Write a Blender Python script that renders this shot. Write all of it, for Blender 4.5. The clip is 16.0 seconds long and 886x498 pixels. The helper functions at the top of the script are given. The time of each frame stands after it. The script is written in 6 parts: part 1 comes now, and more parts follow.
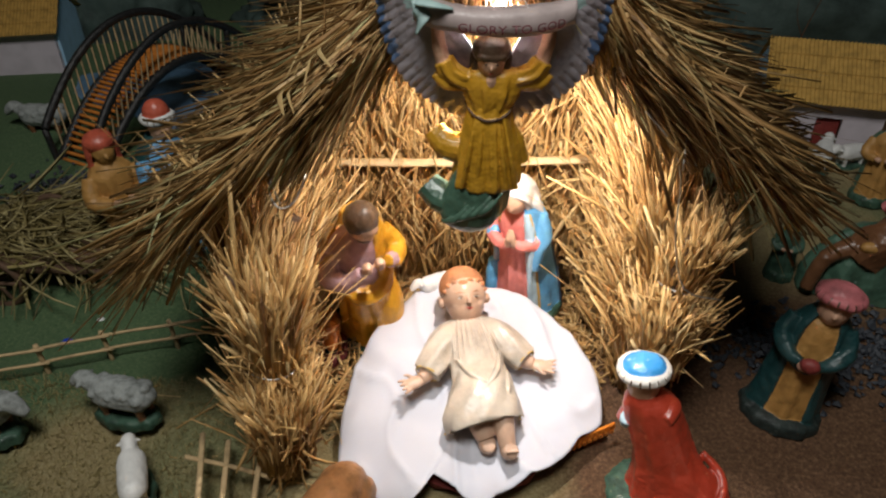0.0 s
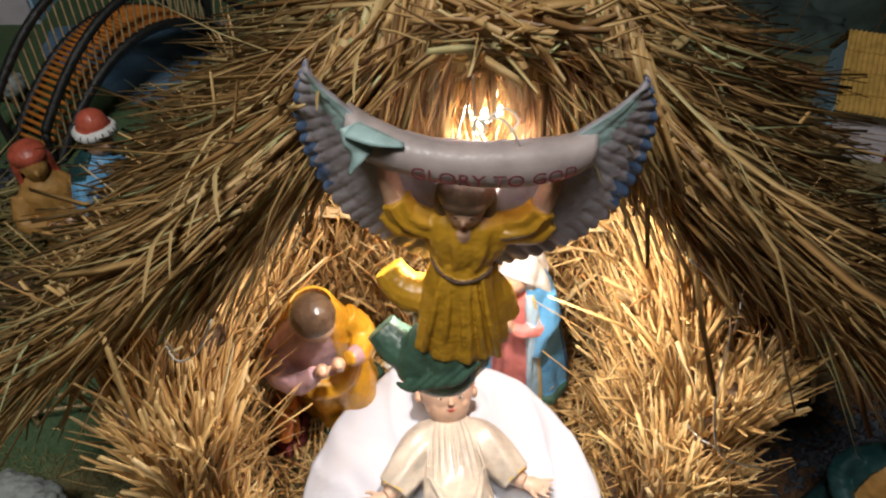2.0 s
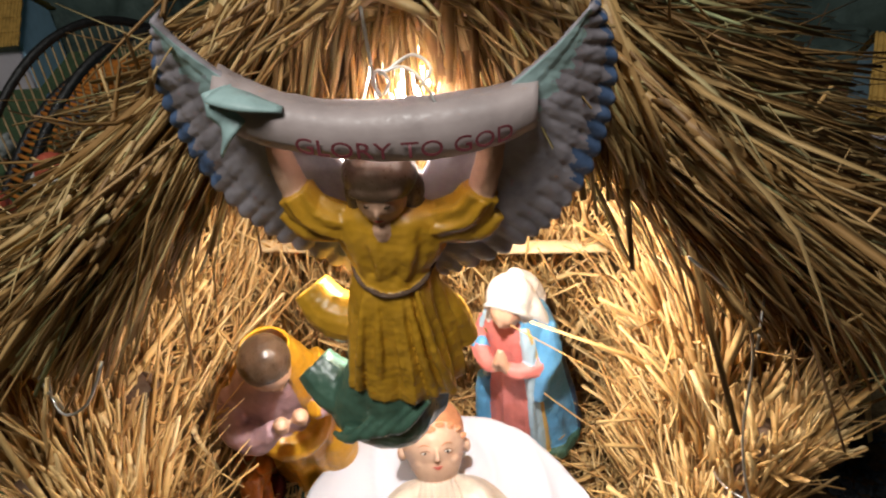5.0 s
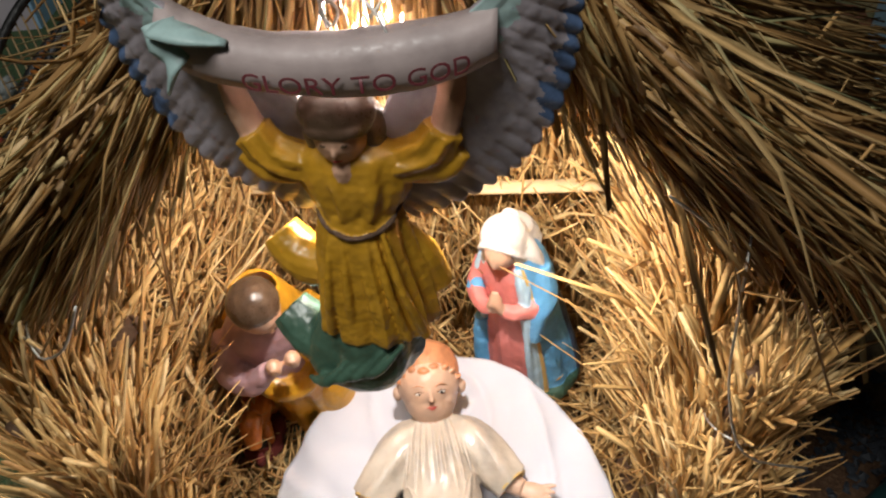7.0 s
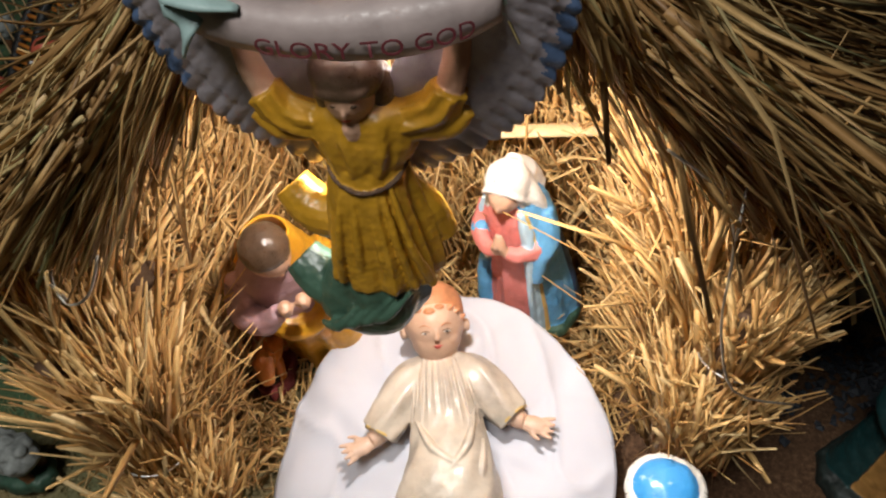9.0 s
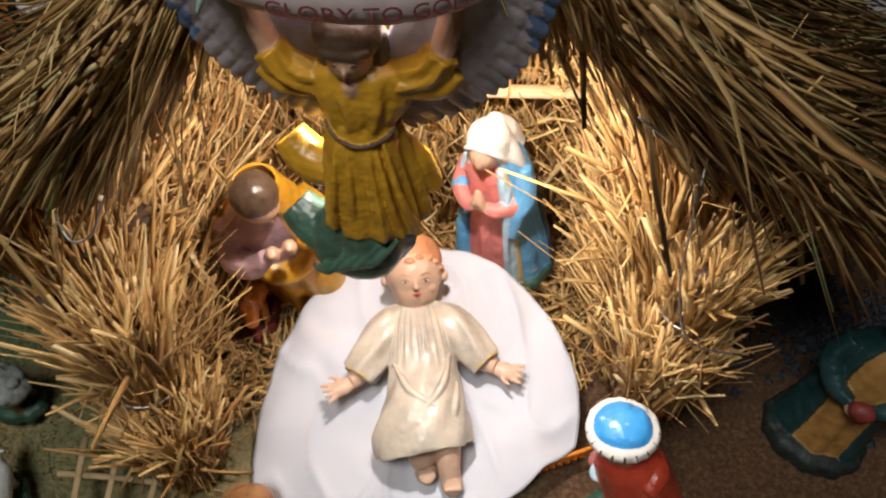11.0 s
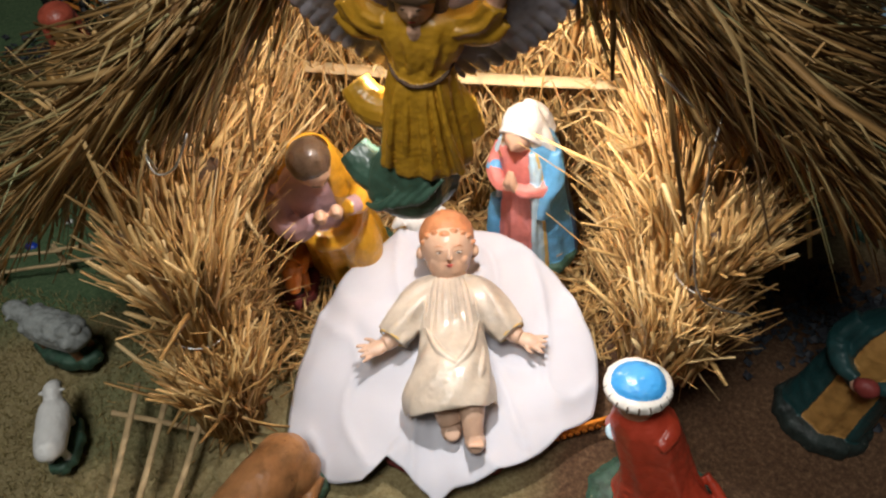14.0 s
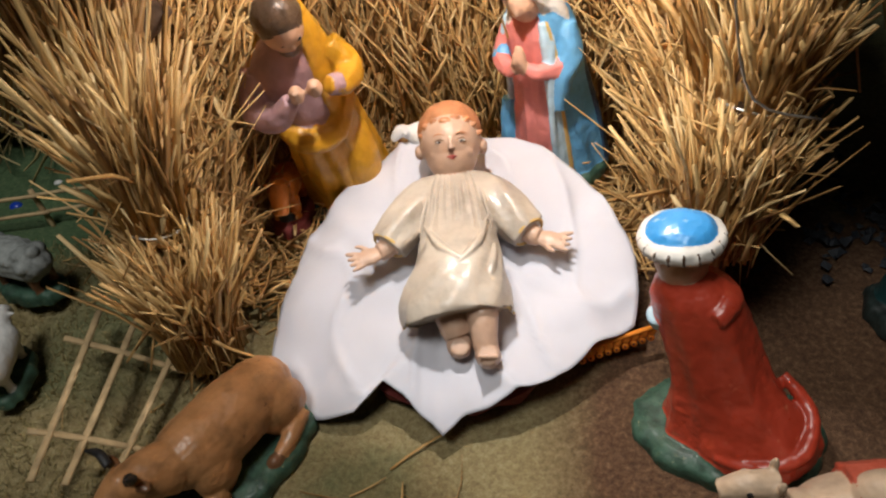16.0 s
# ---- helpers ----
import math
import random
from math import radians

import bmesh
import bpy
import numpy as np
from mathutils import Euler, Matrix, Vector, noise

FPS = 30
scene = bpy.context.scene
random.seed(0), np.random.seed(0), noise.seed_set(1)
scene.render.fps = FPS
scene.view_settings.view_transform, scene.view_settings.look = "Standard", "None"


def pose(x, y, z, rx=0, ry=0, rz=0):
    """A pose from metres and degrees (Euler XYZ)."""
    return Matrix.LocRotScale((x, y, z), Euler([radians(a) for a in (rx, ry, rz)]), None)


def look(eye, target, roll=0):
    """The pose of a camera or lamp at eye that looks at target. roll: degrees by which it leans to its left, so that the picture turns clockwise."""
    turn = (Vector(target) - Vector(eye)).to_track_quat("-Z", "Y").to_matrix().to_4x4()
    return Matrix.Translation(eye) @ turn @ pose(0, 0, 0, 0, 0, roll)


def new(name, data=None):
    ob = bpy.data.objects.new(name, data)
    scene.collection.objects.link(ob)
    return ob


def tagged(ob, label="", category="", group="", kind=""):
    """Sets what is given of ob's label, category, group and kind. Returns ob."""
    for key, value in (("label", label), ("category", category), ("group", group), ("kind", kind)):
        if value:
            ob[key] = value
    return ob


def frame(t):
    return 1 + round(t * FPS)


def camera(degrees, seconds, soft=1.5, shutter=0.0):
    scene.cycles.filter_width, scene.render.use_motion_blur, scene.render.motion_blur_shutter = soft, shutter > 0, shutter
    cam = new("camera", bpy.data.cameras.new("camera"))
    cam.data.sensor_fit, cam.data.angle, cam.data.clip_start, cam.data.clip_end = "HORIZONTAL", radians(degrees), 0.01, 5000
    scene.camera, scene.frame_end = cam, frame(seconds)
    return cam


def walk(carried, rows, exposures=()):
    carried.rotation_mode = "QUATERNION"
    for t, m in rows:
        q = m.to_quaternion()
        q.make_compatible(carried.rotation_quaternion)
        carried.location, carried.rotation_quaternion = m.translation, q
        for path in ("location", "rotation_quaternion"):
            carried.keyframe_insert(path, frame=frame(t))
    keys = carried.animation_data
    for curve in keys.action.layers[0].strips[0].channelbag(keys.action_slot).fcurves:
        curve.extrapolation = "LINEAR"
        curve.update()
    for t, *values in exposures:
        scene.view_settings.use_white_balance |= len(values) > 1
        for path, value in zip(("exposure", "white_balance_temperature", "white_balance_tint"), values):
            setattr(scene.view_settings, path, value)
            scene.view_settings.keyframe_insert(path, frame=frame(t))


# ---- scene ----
cam = camera(64.1, 16.0, soft=2.2)
PATH = [
    (0, (0.052, -0.041, 0.974), (-0.037, 1.602, -0.164), -0.6),
    (0.5, (0.05, 0.054, 1.004), (-0.028, 1.653, -0.194), 2.0),
    (1, (0.05, 0.15, 1.016), (-0.01, 1.702, -0.243), 2.2),
    (1.5, (0.057, 0.236, 1.035), (-0.008, 1.77, -0.246), 1.4),
    (2, (0.092, 0.304, 1.023), (-0.059, 1.798, -0.298), 0.5),
    (2.5, (0.11, 0.322, 1.016), (-0.099, 1.835, -0.274), -3.4),
    (3, (0.134, 0.332, 0.984), (-0.072, 1.932, -0.199), -4.9),
    (5.5, (0.161, 0.393, 0.91), (-0.114, 1.97, -0.289), -4.8),
    (6, (0.173, 0.401, 0.905), (-0.124, 1.925, -0.356), -6.1),
    (6.5, (0.18, 0.399, 0.903), (-0.131, 1.886, -0.399), -6.7),
    (7, (0.183, 0.397, 0.904), (-0.124, 1.87, -0.414), -6.4),
    (7.5, (0.184, 0.398, 0.91), (-0.133, 1.841, -0.438), -7.3),
    (8, (0.184, 0.399, 0.911), (-0.137, 1.792, -0.487), -7.6),
    (10.5, (0.186, 0.367, 0.955), (-0.069, 1.663, -0.548), -5.2),
    (11, (0.184, 0.36, 0.956), (-0.052, 1.616, -0.582), -3.7),
    (11.5, (0.188, 0.347, 0.959), (-0.036, 1.585, -0.595), -2.4),
    (12, (0.186, 0.33, 0.964), (-0.028, 1.568, -0.592), -1.2),
    (12.5, (0.188, 0.313, 0.97), (-0.05, 1.559, -0.576), -1.7),
    (13, (0.189, 0.291, 0.976), (-0.089, 1.563, -0.543), -2.6),
    (13.5, (0.188, 0.268, 0.975), (-0.117, 1.585, -0.499), -2.4),
    (14, (0.186, 0.252, 0.958), (-0.12, 1.566, -0.518), -3.0),
    (14.5, (0.171, 0.227, 0.93), (-0.172, 1.549, -0.53), -4.9),
    (15, (0.166, 0.215, 0.868), (-0.169, 1.562, -0.572), -6.2),
    (15.5, (0.215, 0.205, 0.793), (-0.117, 1.598, -0.604), -4.6),
    (16, (0.244, 0.202, 0.677), (-0.234, 1.647, -0.62), -9.0),
]
walk(cam, [(t, look(eye, target, roll)) for t, eye, target, roll in PATH],
     exposures=[(0, 0.20), (1.2, 0.08), (2, 0.25), (3, 0.54), (5.5, 0.18), (8, 0.05), (10.5, 0.02), (14.5, 0.02), (16, -0.06)])

# ---- world and lamps ----
world = bpy.data.worlds.new("room_dusk")
scene.world = world
world.use_nodes = True
world.node_tree.nodes["Background"].inputs[0].default_value = (0.55, 0.62, 0.75, 1)
world.node_tree.nodes["Background"].inputs[1].default_value = 0.13

BULB = Vector((0.082, 0.815, 0.728))


def lamp(name, kind, m, watts, colour, size):
    d = bpy.data.lights.new(name, kind)
    d.energy, d.color = watts, colour
    if kind == "AREA":
        d.size = size
    else:
        d.shadow_soft_size = size
    ob = new(name, d)
    ob.matrix_world = m
    return ob


lamp("bulb_light", "POINT", pose(*BULB), 18.0, (1.0, 0.95, 0.91), 0.016)
lamp("ceiling_lamp_light", "AREA", look((-0.15, -0.1, 2.5), (0.0, 0.95, 0.3)), 31.0, (1.0, 0.98, 0.93), 0.6)


# ---- materials ----
def nodes_of(name):
    m = bpy.data.materials.new(name)
    m.use_nodes = True
    nt = m.node_tree
    return m, nt, nt.nodes["Principled BSDF"]


def noise_tex(nt, scale, detail=4, rough=0.55, space="Object"):
    tc = nt.nodes.new("ShaderNodeTexCoord")
    n = nt.nodes.new("ShaderNodeTexNoise")
    n.inputs["Scale"].default_value, n.inputs["Detail"].default_value, n.inputs["Roughness"].default_value = scale, detail, rough
    nt.links.new(tc.outputs[space], n.inputs["Vector"])
    return n


def ramp(nt, src, stops):
    r = nt.nodes.new("ShaderNodeValToRGB")
    e = r.color_ramp.elements
    while len(e) < len(stops):
        e.new(0.5)
    for i, (p, c) in enumerate(stops):
        e[i].position, e[i].color = p, (*c, 1)
    nt.links.new(src, r.inputs[0])
    return r


def mixc(nt, fac, a, b, kind="MIX"):
    m = nt.nodes.new("ShaderNodeMix")
    m.data_type, m.blend_type = "RGBA", kind
    for sock, v in ((m.inputs[0], fac), (m.inputs[6], a), (m.inputs[7], b)):
        if isinstance(v, bpy.types.NodeSocket):
            nt.links.new(v, sock)
        else:
            sock.default_value = v if isinstance(v, float) else (*v, 1)
    return m.outputs[2]


def bump(nt, bsdf, src, strength, dist):
    b = nt.nodes.new("ShaderNodeBump")
    b.inputs["Strength"].default_value, b.inputs["Distance"].default_value = strength, dist
    nt.links.new(src, b.inputs["Height"])
    nt.links.new(b.outputs[0], bsdf.inputs["Normal"])


def paint(name, colour, rough=0.3, worn=None, var=0.25, scale=45, coat=0.0, bumps=0.25):
    """Painted plaster: brush marks, dust and small chips."""
    m, nt, b = nodes_of(name)
    big, small = noise_tex(nt, scale, 5), noise_tex(nt, scale * 7, 3)
    dark = tuple(c * (1 - var) for c in colour)
    lite = tuple(min(1, c * (1 + var * 0.6) + 0.01) for c in colour)
    base = ramp(nt, big.outputs[0], [(0.3, dark), (0.5, colour), (0.72, lite)]).outputs[0]
    if worn:
        chip = ramp(nt, noise_tex(nt, scale * 1.7, 6, 0.7).outputs[0], [(0.63, (0, 0, 0)), (0.68, (1, 1, 1))]).outputs[0]
        base = mixc(nt, chip, base, worn)
    nt.links.new(base, b.inputs["Base Color"])
    rough = min(1.0, rough * 1.3)
    r = ramp(nt, small.outputs[0], [(0.3, (rough * 0.75,) * 3), (0.7, (min(1, rough * 1.35),) * 3)])
    nt.links.new(r.outputs[0], b.inputs["Roughness"])
    b.inputs["Coat Weight"].default_value = coat * 0.7
    b.inputs["Coat Roughness"].default_value = 0.22
    bump(nt, b, big.outputs[0], bumps, 0.003)
    return m


def straw_mat(name, tones, rough=0.5):
    m, nt, b = nodes_of(name)
    g = nt.nodes.new("ShaderNodeNewGeometry")
    n = noise_tex(nt, 60, 4)
    base = ramp(nt, g.outputs["Random Per Island"], tones).outputs[0]
    base = mixc(nt, 0.4, base, ramp(nt, n.outputs[0], [(0.3, (0.5, 0.42, 0.32)), (0.65, (1, 1, 1))]).outputs[0], "MULTIPLY")
    nt.links.new(base, b.inputs["Base Color"])
    b.inputs["Roughness"].default_value = rough
    b.inputs["Specular IOR Level"].default_value = 0.4
    bump(nt, b, n.outputs[0], 0.3, 0.001)
    return m


STRAW = straw_mat("dry_straw", [(0.0, (0.36, 0.19, 0.065)), (0.25, (0.52, 0.30, 0.105)), (0.55, (0.62, 0.39, 0.15)), (0.85, (0.70, 0.47, 0.20)), (1.0, (0.76, 0.57, 0.30))])
THATCH = straw_mat("weathered_thatch", [(0.0, (0.20, 0.105, 0.036)), (0.25, (0.36, 0.205, 0.075)), (0.6, (0.48, 0.30, 0.117)), (0.85, (0.58, 0.40, 0.18)), (0.96, (0.50, 0.46, 0.22)), (1.0, (0.45, 0.49, 0.25))])
LEAF = paint("straw_leaf", (0.46, 0.34, 0.15), 0.5, var=0.35, scale=25)
nt_ = LEAF.node_tree
oi_ = nt_.nodes.new("ShaderNodeObjectInfo")
nt_.links.new(ramp(nt_, oi_.outputs["Random"], [(0.0, (0.30, 0.18, 0.07)), (0.5, (0.48, 0.33, 0.14)), (0.8, (0.56, 0.42, 0.20)), (1.0, (0.40, 0.42, 0.22))]).outputs[0], nt_.nodes["Principled BSDF"].inputs["Base Color"])
HAY = straw_mat("greenish_hay", [(0.0, (0.14, 0.11, 0.04)), (0.5, (0.32, 0.26, 0.10)), (1.0, (0.48, 0.41, 0.20))])
# for hidden slabs added behind the straw to block light leaks
BACKING = paint("leak_block_backing", (0.32, 0.18, 0.065), 0.8, var=0.5, scale=80)
BAMBOO = paint("split_bamboo", (0.60, 0.44, 0.24), 0.5, var=0.3, scale=30)
TWIG = paint("pale_twig", (0.50, 0.36, 0.19), 0.6, var=0.35, scale=40)
DARKWOOD = paint("dark_wood", (0.10, 0.055, 0.03), 0.6, var=0.4)
WIRE = paint("steel_wire", (0.6, 0.6, 0.58), 0.3, var=0.1)
WIRE.node_tree.nodes["Principled BSDF"].inputs["Metallic"].default_value = 1
SKIN = paint("painted_skin", (0.60, 0.36, 0.24), 0.35, var=0.12, scale=60, coat=0.2)
BABYSKIN = paint("painted_baby_skin", (0.58, 0.38, 0.27), 0.35, var=0.10, scale=50, coat=0.3)
BABYHAIR = paint("painted_ginger_hair", (0.52, 0.22, 0.10), 0.35, var=0.25, scale=70, coat=0.3)
PEARL = paint("pearl_robe", (0.52, 0.45, 0.37), 0.34, var=0.32, scale=26, coat=0.4, bumps=0.8)
GOLD = paint("gold_trim", (0.62, 0.42, 0.14), 0.35, var=0.2)
BROWNHAIR = paint("painted_brown_hair", (0.085, 0.050, 0.030), 0.25, var=0.3, scale=70, coat=0.4)
YELLOW = paint("ochre_robe", (0.56, 0.27, 0.015), 0.3, var=0.3, scale=30, coat=0.35)
ANGELY = paint("angel_mustard_robe", (0.52, 0.27, 0.018), 0.32, var=0.28, scale=40, coat=0.3)
GREENROBE = paint("dark_green_robe", (0.06, 0.125, 0.085), 0.28, var=0.45, scale=40, coat=0.4, worn=(0.16, 0.24, 0.20))
PURPLE = paint("mauve_shirt", (0.40, 0.24, 0.26), 0.4, var=0.2, scale=40)
PINK = paint("coral_dress", (0.70, 0.22, 0.19), 0.4, var=0.15, scale=40, coat=0.1)
BLUE = paint("sky_blue_cloak", (0.12, 0.36, 0.62), 0.35, var=0.2, scale=40, coat=0.2)
PALEBLUE = paint("pale_blue_lining", (0.42, 0.58, 0.68), 0.4, var=0.15)
NAVY = paint("navy_cloak_back", (0.03, 0.06, 0.12), 0.4, var=0.3)
WHITEP = paint("white_veil_paint", (0.74, 0.71, 0.66), 0.4, var=0.12, scale=40, worn=(0.5, 0.42, 0.36))
RED = paint("red_cloak", (0.50, 0.055, 0.025), 0.28, var=0.3, scale=25, coat=0.4, worn=(0.66, 0.16, 0.08))
CAPBLUE = paint("bright_blue_turban", (0.05, 0.32, 0.72), 0.28, var=0.15, scale=40, coat=0.4, worn=(0.35, 0.55, 0.72))
MOSS = paint("mossy_green_base", (0.035, 0.085, 0.055), 0.45, var=0.6, scale=60, worn=(0.26, 0.26, 0.14), coat=0.2)
DARKBASE = paint("blackish_green_base", (0.015, 0.025, 0.022), 0.45, var=0.6, scale=60, worn=(0.10, 0.10, 0.08))
TEAL = paint("deep_teal_cloak", (0.010, 0.050, 0.052), 0.35, var=0.35, coat=0.2)
OCHRE = paint("ochre_tunic", (0.42, 0.22, 0.06), 0.4, var=0.3)
TURBANPINK = paint("striped_pink_turban", (0.50, 0.15, 0.16), 0.4, var=0.35, scale=30, worn=(0.60, 0.36, 0.34))
MAROON = paint("maroon_paint", (0.22, 0.035, 0.03), 0.4, var=0.3)
REDTURBAN = paint("brick_red_headcloth", (0.46, 0.09, 0.05), 0.35, var=0.25, coat=0.2)
WINGGREY = paint("silver_grey_wing", (0.34, 0.31, 0.34), 0.34, var=0.35, scale=60, worn=(0.42, 0.26, 0.27))
WINGBLUE = paint("blue_feather_tips", (0.09, 0.15, 0.28), 0.35, var=0.5, scale=80, worn=(0.28, 0.32, 0.40))
WINGTOP = paint("pale_aqua_wing_edge", (0.34, 0.48, 0.47), 0.35, var=0.3, scale=60, worn=(0.30, 0.30, 0.34))
BANNER = paint("silver_banner", (0.40, 0.33, 0.32), 0.35, var=0.2, scale=40)
LETTER = paint("dark_red_lettering", (0.16, 0.03, 0.04), 0.4, var=0.2)
DARKSPOT = paint("black_paint", (0.012, 0.012, 0.014), 0.4, var=0.3)
EYEWHITE = paint("eye_white", (0.7, 0.66, 0.6), 0.3, var=0.05)
LIP = paint("lip_red", (0.55, 0.10, 0.08), 0.35, var=0.1)
TAN = paint("tan_ox_hide", (0.42, 0.20, 0.08), 0.32, var=0.45, scale=35, coat=0.2, worn=(0.22, 0.10, 0.04))
TANDARK = paint("dark_brown_hide", (0.16, 0.07, 0.03), 0.3, var=0.3, coat=0.3)
ORANGE = paint("orange_calf", (0.62, 0.19, 0.03), 0.25, var=0.25, coat=0.5)
WOOL = paint("whitish_wool_paint", (0.28, 0.30, 0.29), 0.7, var=0.4, scale=90, worn=(0.26, 0.19, 0.14), bumps=1.0)
LAMBWHITE = paint("white_lamb_paint", (0.72, 0.72, 0.70), 0.4, var=0.12, scale=50)
CAMELHIDE = paint("pale_camel_hide", (0.52, 0.38, 0.26), 0.35, var=0.2)
HOUSEWALL = paint("lilac_white_wall", (0.58, 0.53, 0.58), 0.7, var=0.12, scale=20)
HOUSEBLUE = paint("pale_blue_gable", (0.36, 0.60, 0.82), 0.6, var=0.12, scale=20)
ROOFTILE = paint("yellow_card_roof", (0.50, 0.30, 0.07), 0.6, var=0.3, scale=50)
DOORRED = paint("dark_red_door", (0.20, 0.025, 0.02), 0.5, var=0.3)
BRIDGEBLACK = paint("black_bridge_rail", (0.012, 0.012, 0.012), 0.35, var=0.4, scale=90, bumps=1.0)
BRIDGEDECK = paint("orange_deck_stick", (0.58, 0.20, 0.03), 0.45, var=0.3, scale=40)
WATER = paint("painted_blue_river", (0.10, 0.20, 0.32), 0.3, var=0.5, scale=14, worn=(0.40, 0.46, 0.52), coat=0.4)
STONE = paint("black_gravel", (0.03, 0.035, 0.045), 0.5, var=0.5, scale=90, worn=(0.16, 0.17, 0.19))
ROCKPAPER = paint("crumpled_green_rock", (0.055, 0.085, 0.075), 0.7, var=0.5, scale=12, bumps=1.0)
CLAY = paint("orange_clay_bank", (0.20, 0.08, 0.035), 0.8, var=0.4, scale=25, bumps=1.0)
DARKWALL = paint("dark_room_wall", (0.05, 0.052, 0.055), 0.8, var=0.3, scale=3)
# red taken darker to stand in for shadow beneath the cloth's front edge
REDCLOTH = paint("red_stand_cloth", (0.14, 0.018, 0.015), 0.8, var=0.2, scale=60)
LACE = paint("orange_lace", (0.72, 0.22, 0.015), 0.7, var=0.2, scale=120)
BALLBLUE = paint("cobalt_blue_ball", (0.01, 0.05, 0.42), 0.25, var=0.1)
AQUA = paint("aqua_plastic", (0.03, 0.38, 0.44), 0.4, var=0.1)


def cloth_mat():
    m, nt, b = nodes_of("white_cotton")
    n = noise_tex(nt, 6, 3)
    w = noise_tex(nt, 1400, 2)
    nt.links.new(ramp(nt, n.outputs[0], [(0.3, (0.55, 0.56, 0.63)), (0.7, (0.63, 0.63, 0.69))]).outputs[0], b.inputs["Base Color"])
    b.inputs["Roughness"].default_value = 0.85
    b.inputs["Sheen Weight"].default_value = 0.15
    bump(nt, b, w.outputs[0], 0.15, 0.0006)
    return m


CLOTH = cloth_mat()


def ground_mat():
    m, nt, b = nodes_of("sand_and_green_powder")
    patch, grit, fine = noise_tex(nt, 3.2, 5), noise_tex(nt, 160, 5, 0.7), noise_tex(nt, 600, 2)
    tc = nt.nodes.new("ShaderNodeTexCoord")
    sep = nt.nodes.new("ShaderNodeSeparateXYZ")
    nt.links.new(tc.outputs["Object"], sep.inputs[0])

    def math_(op, a, c):
        n = nt.nodes.new("ShaderNodeMath")
        n.operation = op
        for sock, v in ((n.inputs[0], a), (n.inputs[1], c)):
            if isinstance(v, bpy.types.NodeSocket):
                nt.links.new(v, sock)
            else:
                sock.default_value = v
        return n.outputs[0]
    # soil tones lowered: the shade on the east side is put into them
    soil = ramp(nt, grit.outputs[0], [(0.25, (0.04, 0.018, 0.008)), (0.5, (0.125, 0.062, 0.029)), (0.75, (0.26, 0.155, 0.082))]).outputs[0]
    sand = ramp(nt, grit.outputs[0], [(0.25, (0.17, 0.125, 0.055)), (0.5, (0.31, 0.245, 0.115)), (0.75, (0.44, 0.38, 0.21))]).outputs[0]
    green = ramp(nt, grit.outputs[0], [(0.25, (0.04, 0.085, 0.035)), (0.5, (0.09, 0.16, 0.07)), (0.8, (0.20, 0.25, 0.12))]).outputs[0]
    # reddish soil to the east of the hut, sand in front and to the west, green powder in drifts
    east = math_("ADD", math_("MULTIPLY", sep.outputs[0], 3.0), math_("MULTIPLY", patch.outputs[0], 0.6))
    east = ramp(nt, east, [(0.75, (0, 0, 0)), (1.45, (1, 1, 1))]).outputs[0]
    back = ramp(nt, math_("ADD", math_("MULTIPLY", sep.outputs[1], 0.5), math_("MULTIPLY", patch.outputs[0], 0.2)), [(0.62, (0, 0, 0)), (0.72, (1, 1, 1))]).outputs[0]
    soilmask = math_("MULTIPLY", east, math_("SUBTRACT", 1.0, back))
    base = mixc(nt, soilmask, sand, soil)
    west = math_("SUBTRACT", math_("MULTIPLY", sep.outputs[0], -1.0), 0.28)
    west = math_("ADD", math_("MULTIPLY", west, 1.3), math_("MULTIPLY", math_("SUBTRACT", sep.outputs[1], 0.78), 2.2))
    west = ramp(nt, math_("ADD", west, math_("MULTIPLY", patch.outputs[0], 0.5)), [(0.55, (0, 0, 0)), (0.75, (1, 1, 1))]).outputs[0]
    drift = ramp(nt, patch.outputs[0], [(0.50, (0, 0, 0)), (0.60, (0.5, 0.5, 0.5))]).outputs[0]
    left = ramp(nt, math_("ADD", math_("MULTIPLY", sep.outputs[0], -1.0), 0.0), [(0.2, (0, 0, 0)), (0.36, (1, 1, 1))]).outputs[0]
    g = math_("MAXIMUM", math_("MULTIPLY", west, left), math_("MULTIPLY", drift, math_("SUBTRACT", 1.0, soilmask)))
    base = mixc(nt, g, base, green)
    nt.links.new(base, b.inputs["Base Color"])
    b.inputs["Roughness"].default_value = 0.95
    h = math_("ADD", math_("MULTIPLY", grit.outputs[0], 1.0), math_("MULTIPLY", fine.outputs[0], 0.5))
    bump(nt, b, h, 0.9, 0.006)
    return m


GROUND = ground_mat()


# ---- mesh helpers ----
def link_bm(name, bm, mats, parent=None, label="", smooth=True):
    me = bpy.data.meshes.new(name)
    bmesh.ops.recalc_face_normals(bm, faces=bm.faces)
    if smooth:
        for f in bm.faces:
            f.smooth = True
    bm.to_mesh(me)
    bm.free()
    for m in (mats if isinstance(mats, (list, tuple)) else [mats]):
        me.materials.append(m)
    ob = new(name, me)
    if parent:
        ob.parent = parent
    if label:
        tagged(ob, label)
    return ob


def part(name, bm, material, parent, label="", smooth=True):
    return link_bm(name, bm, material, parent, label, smooth)


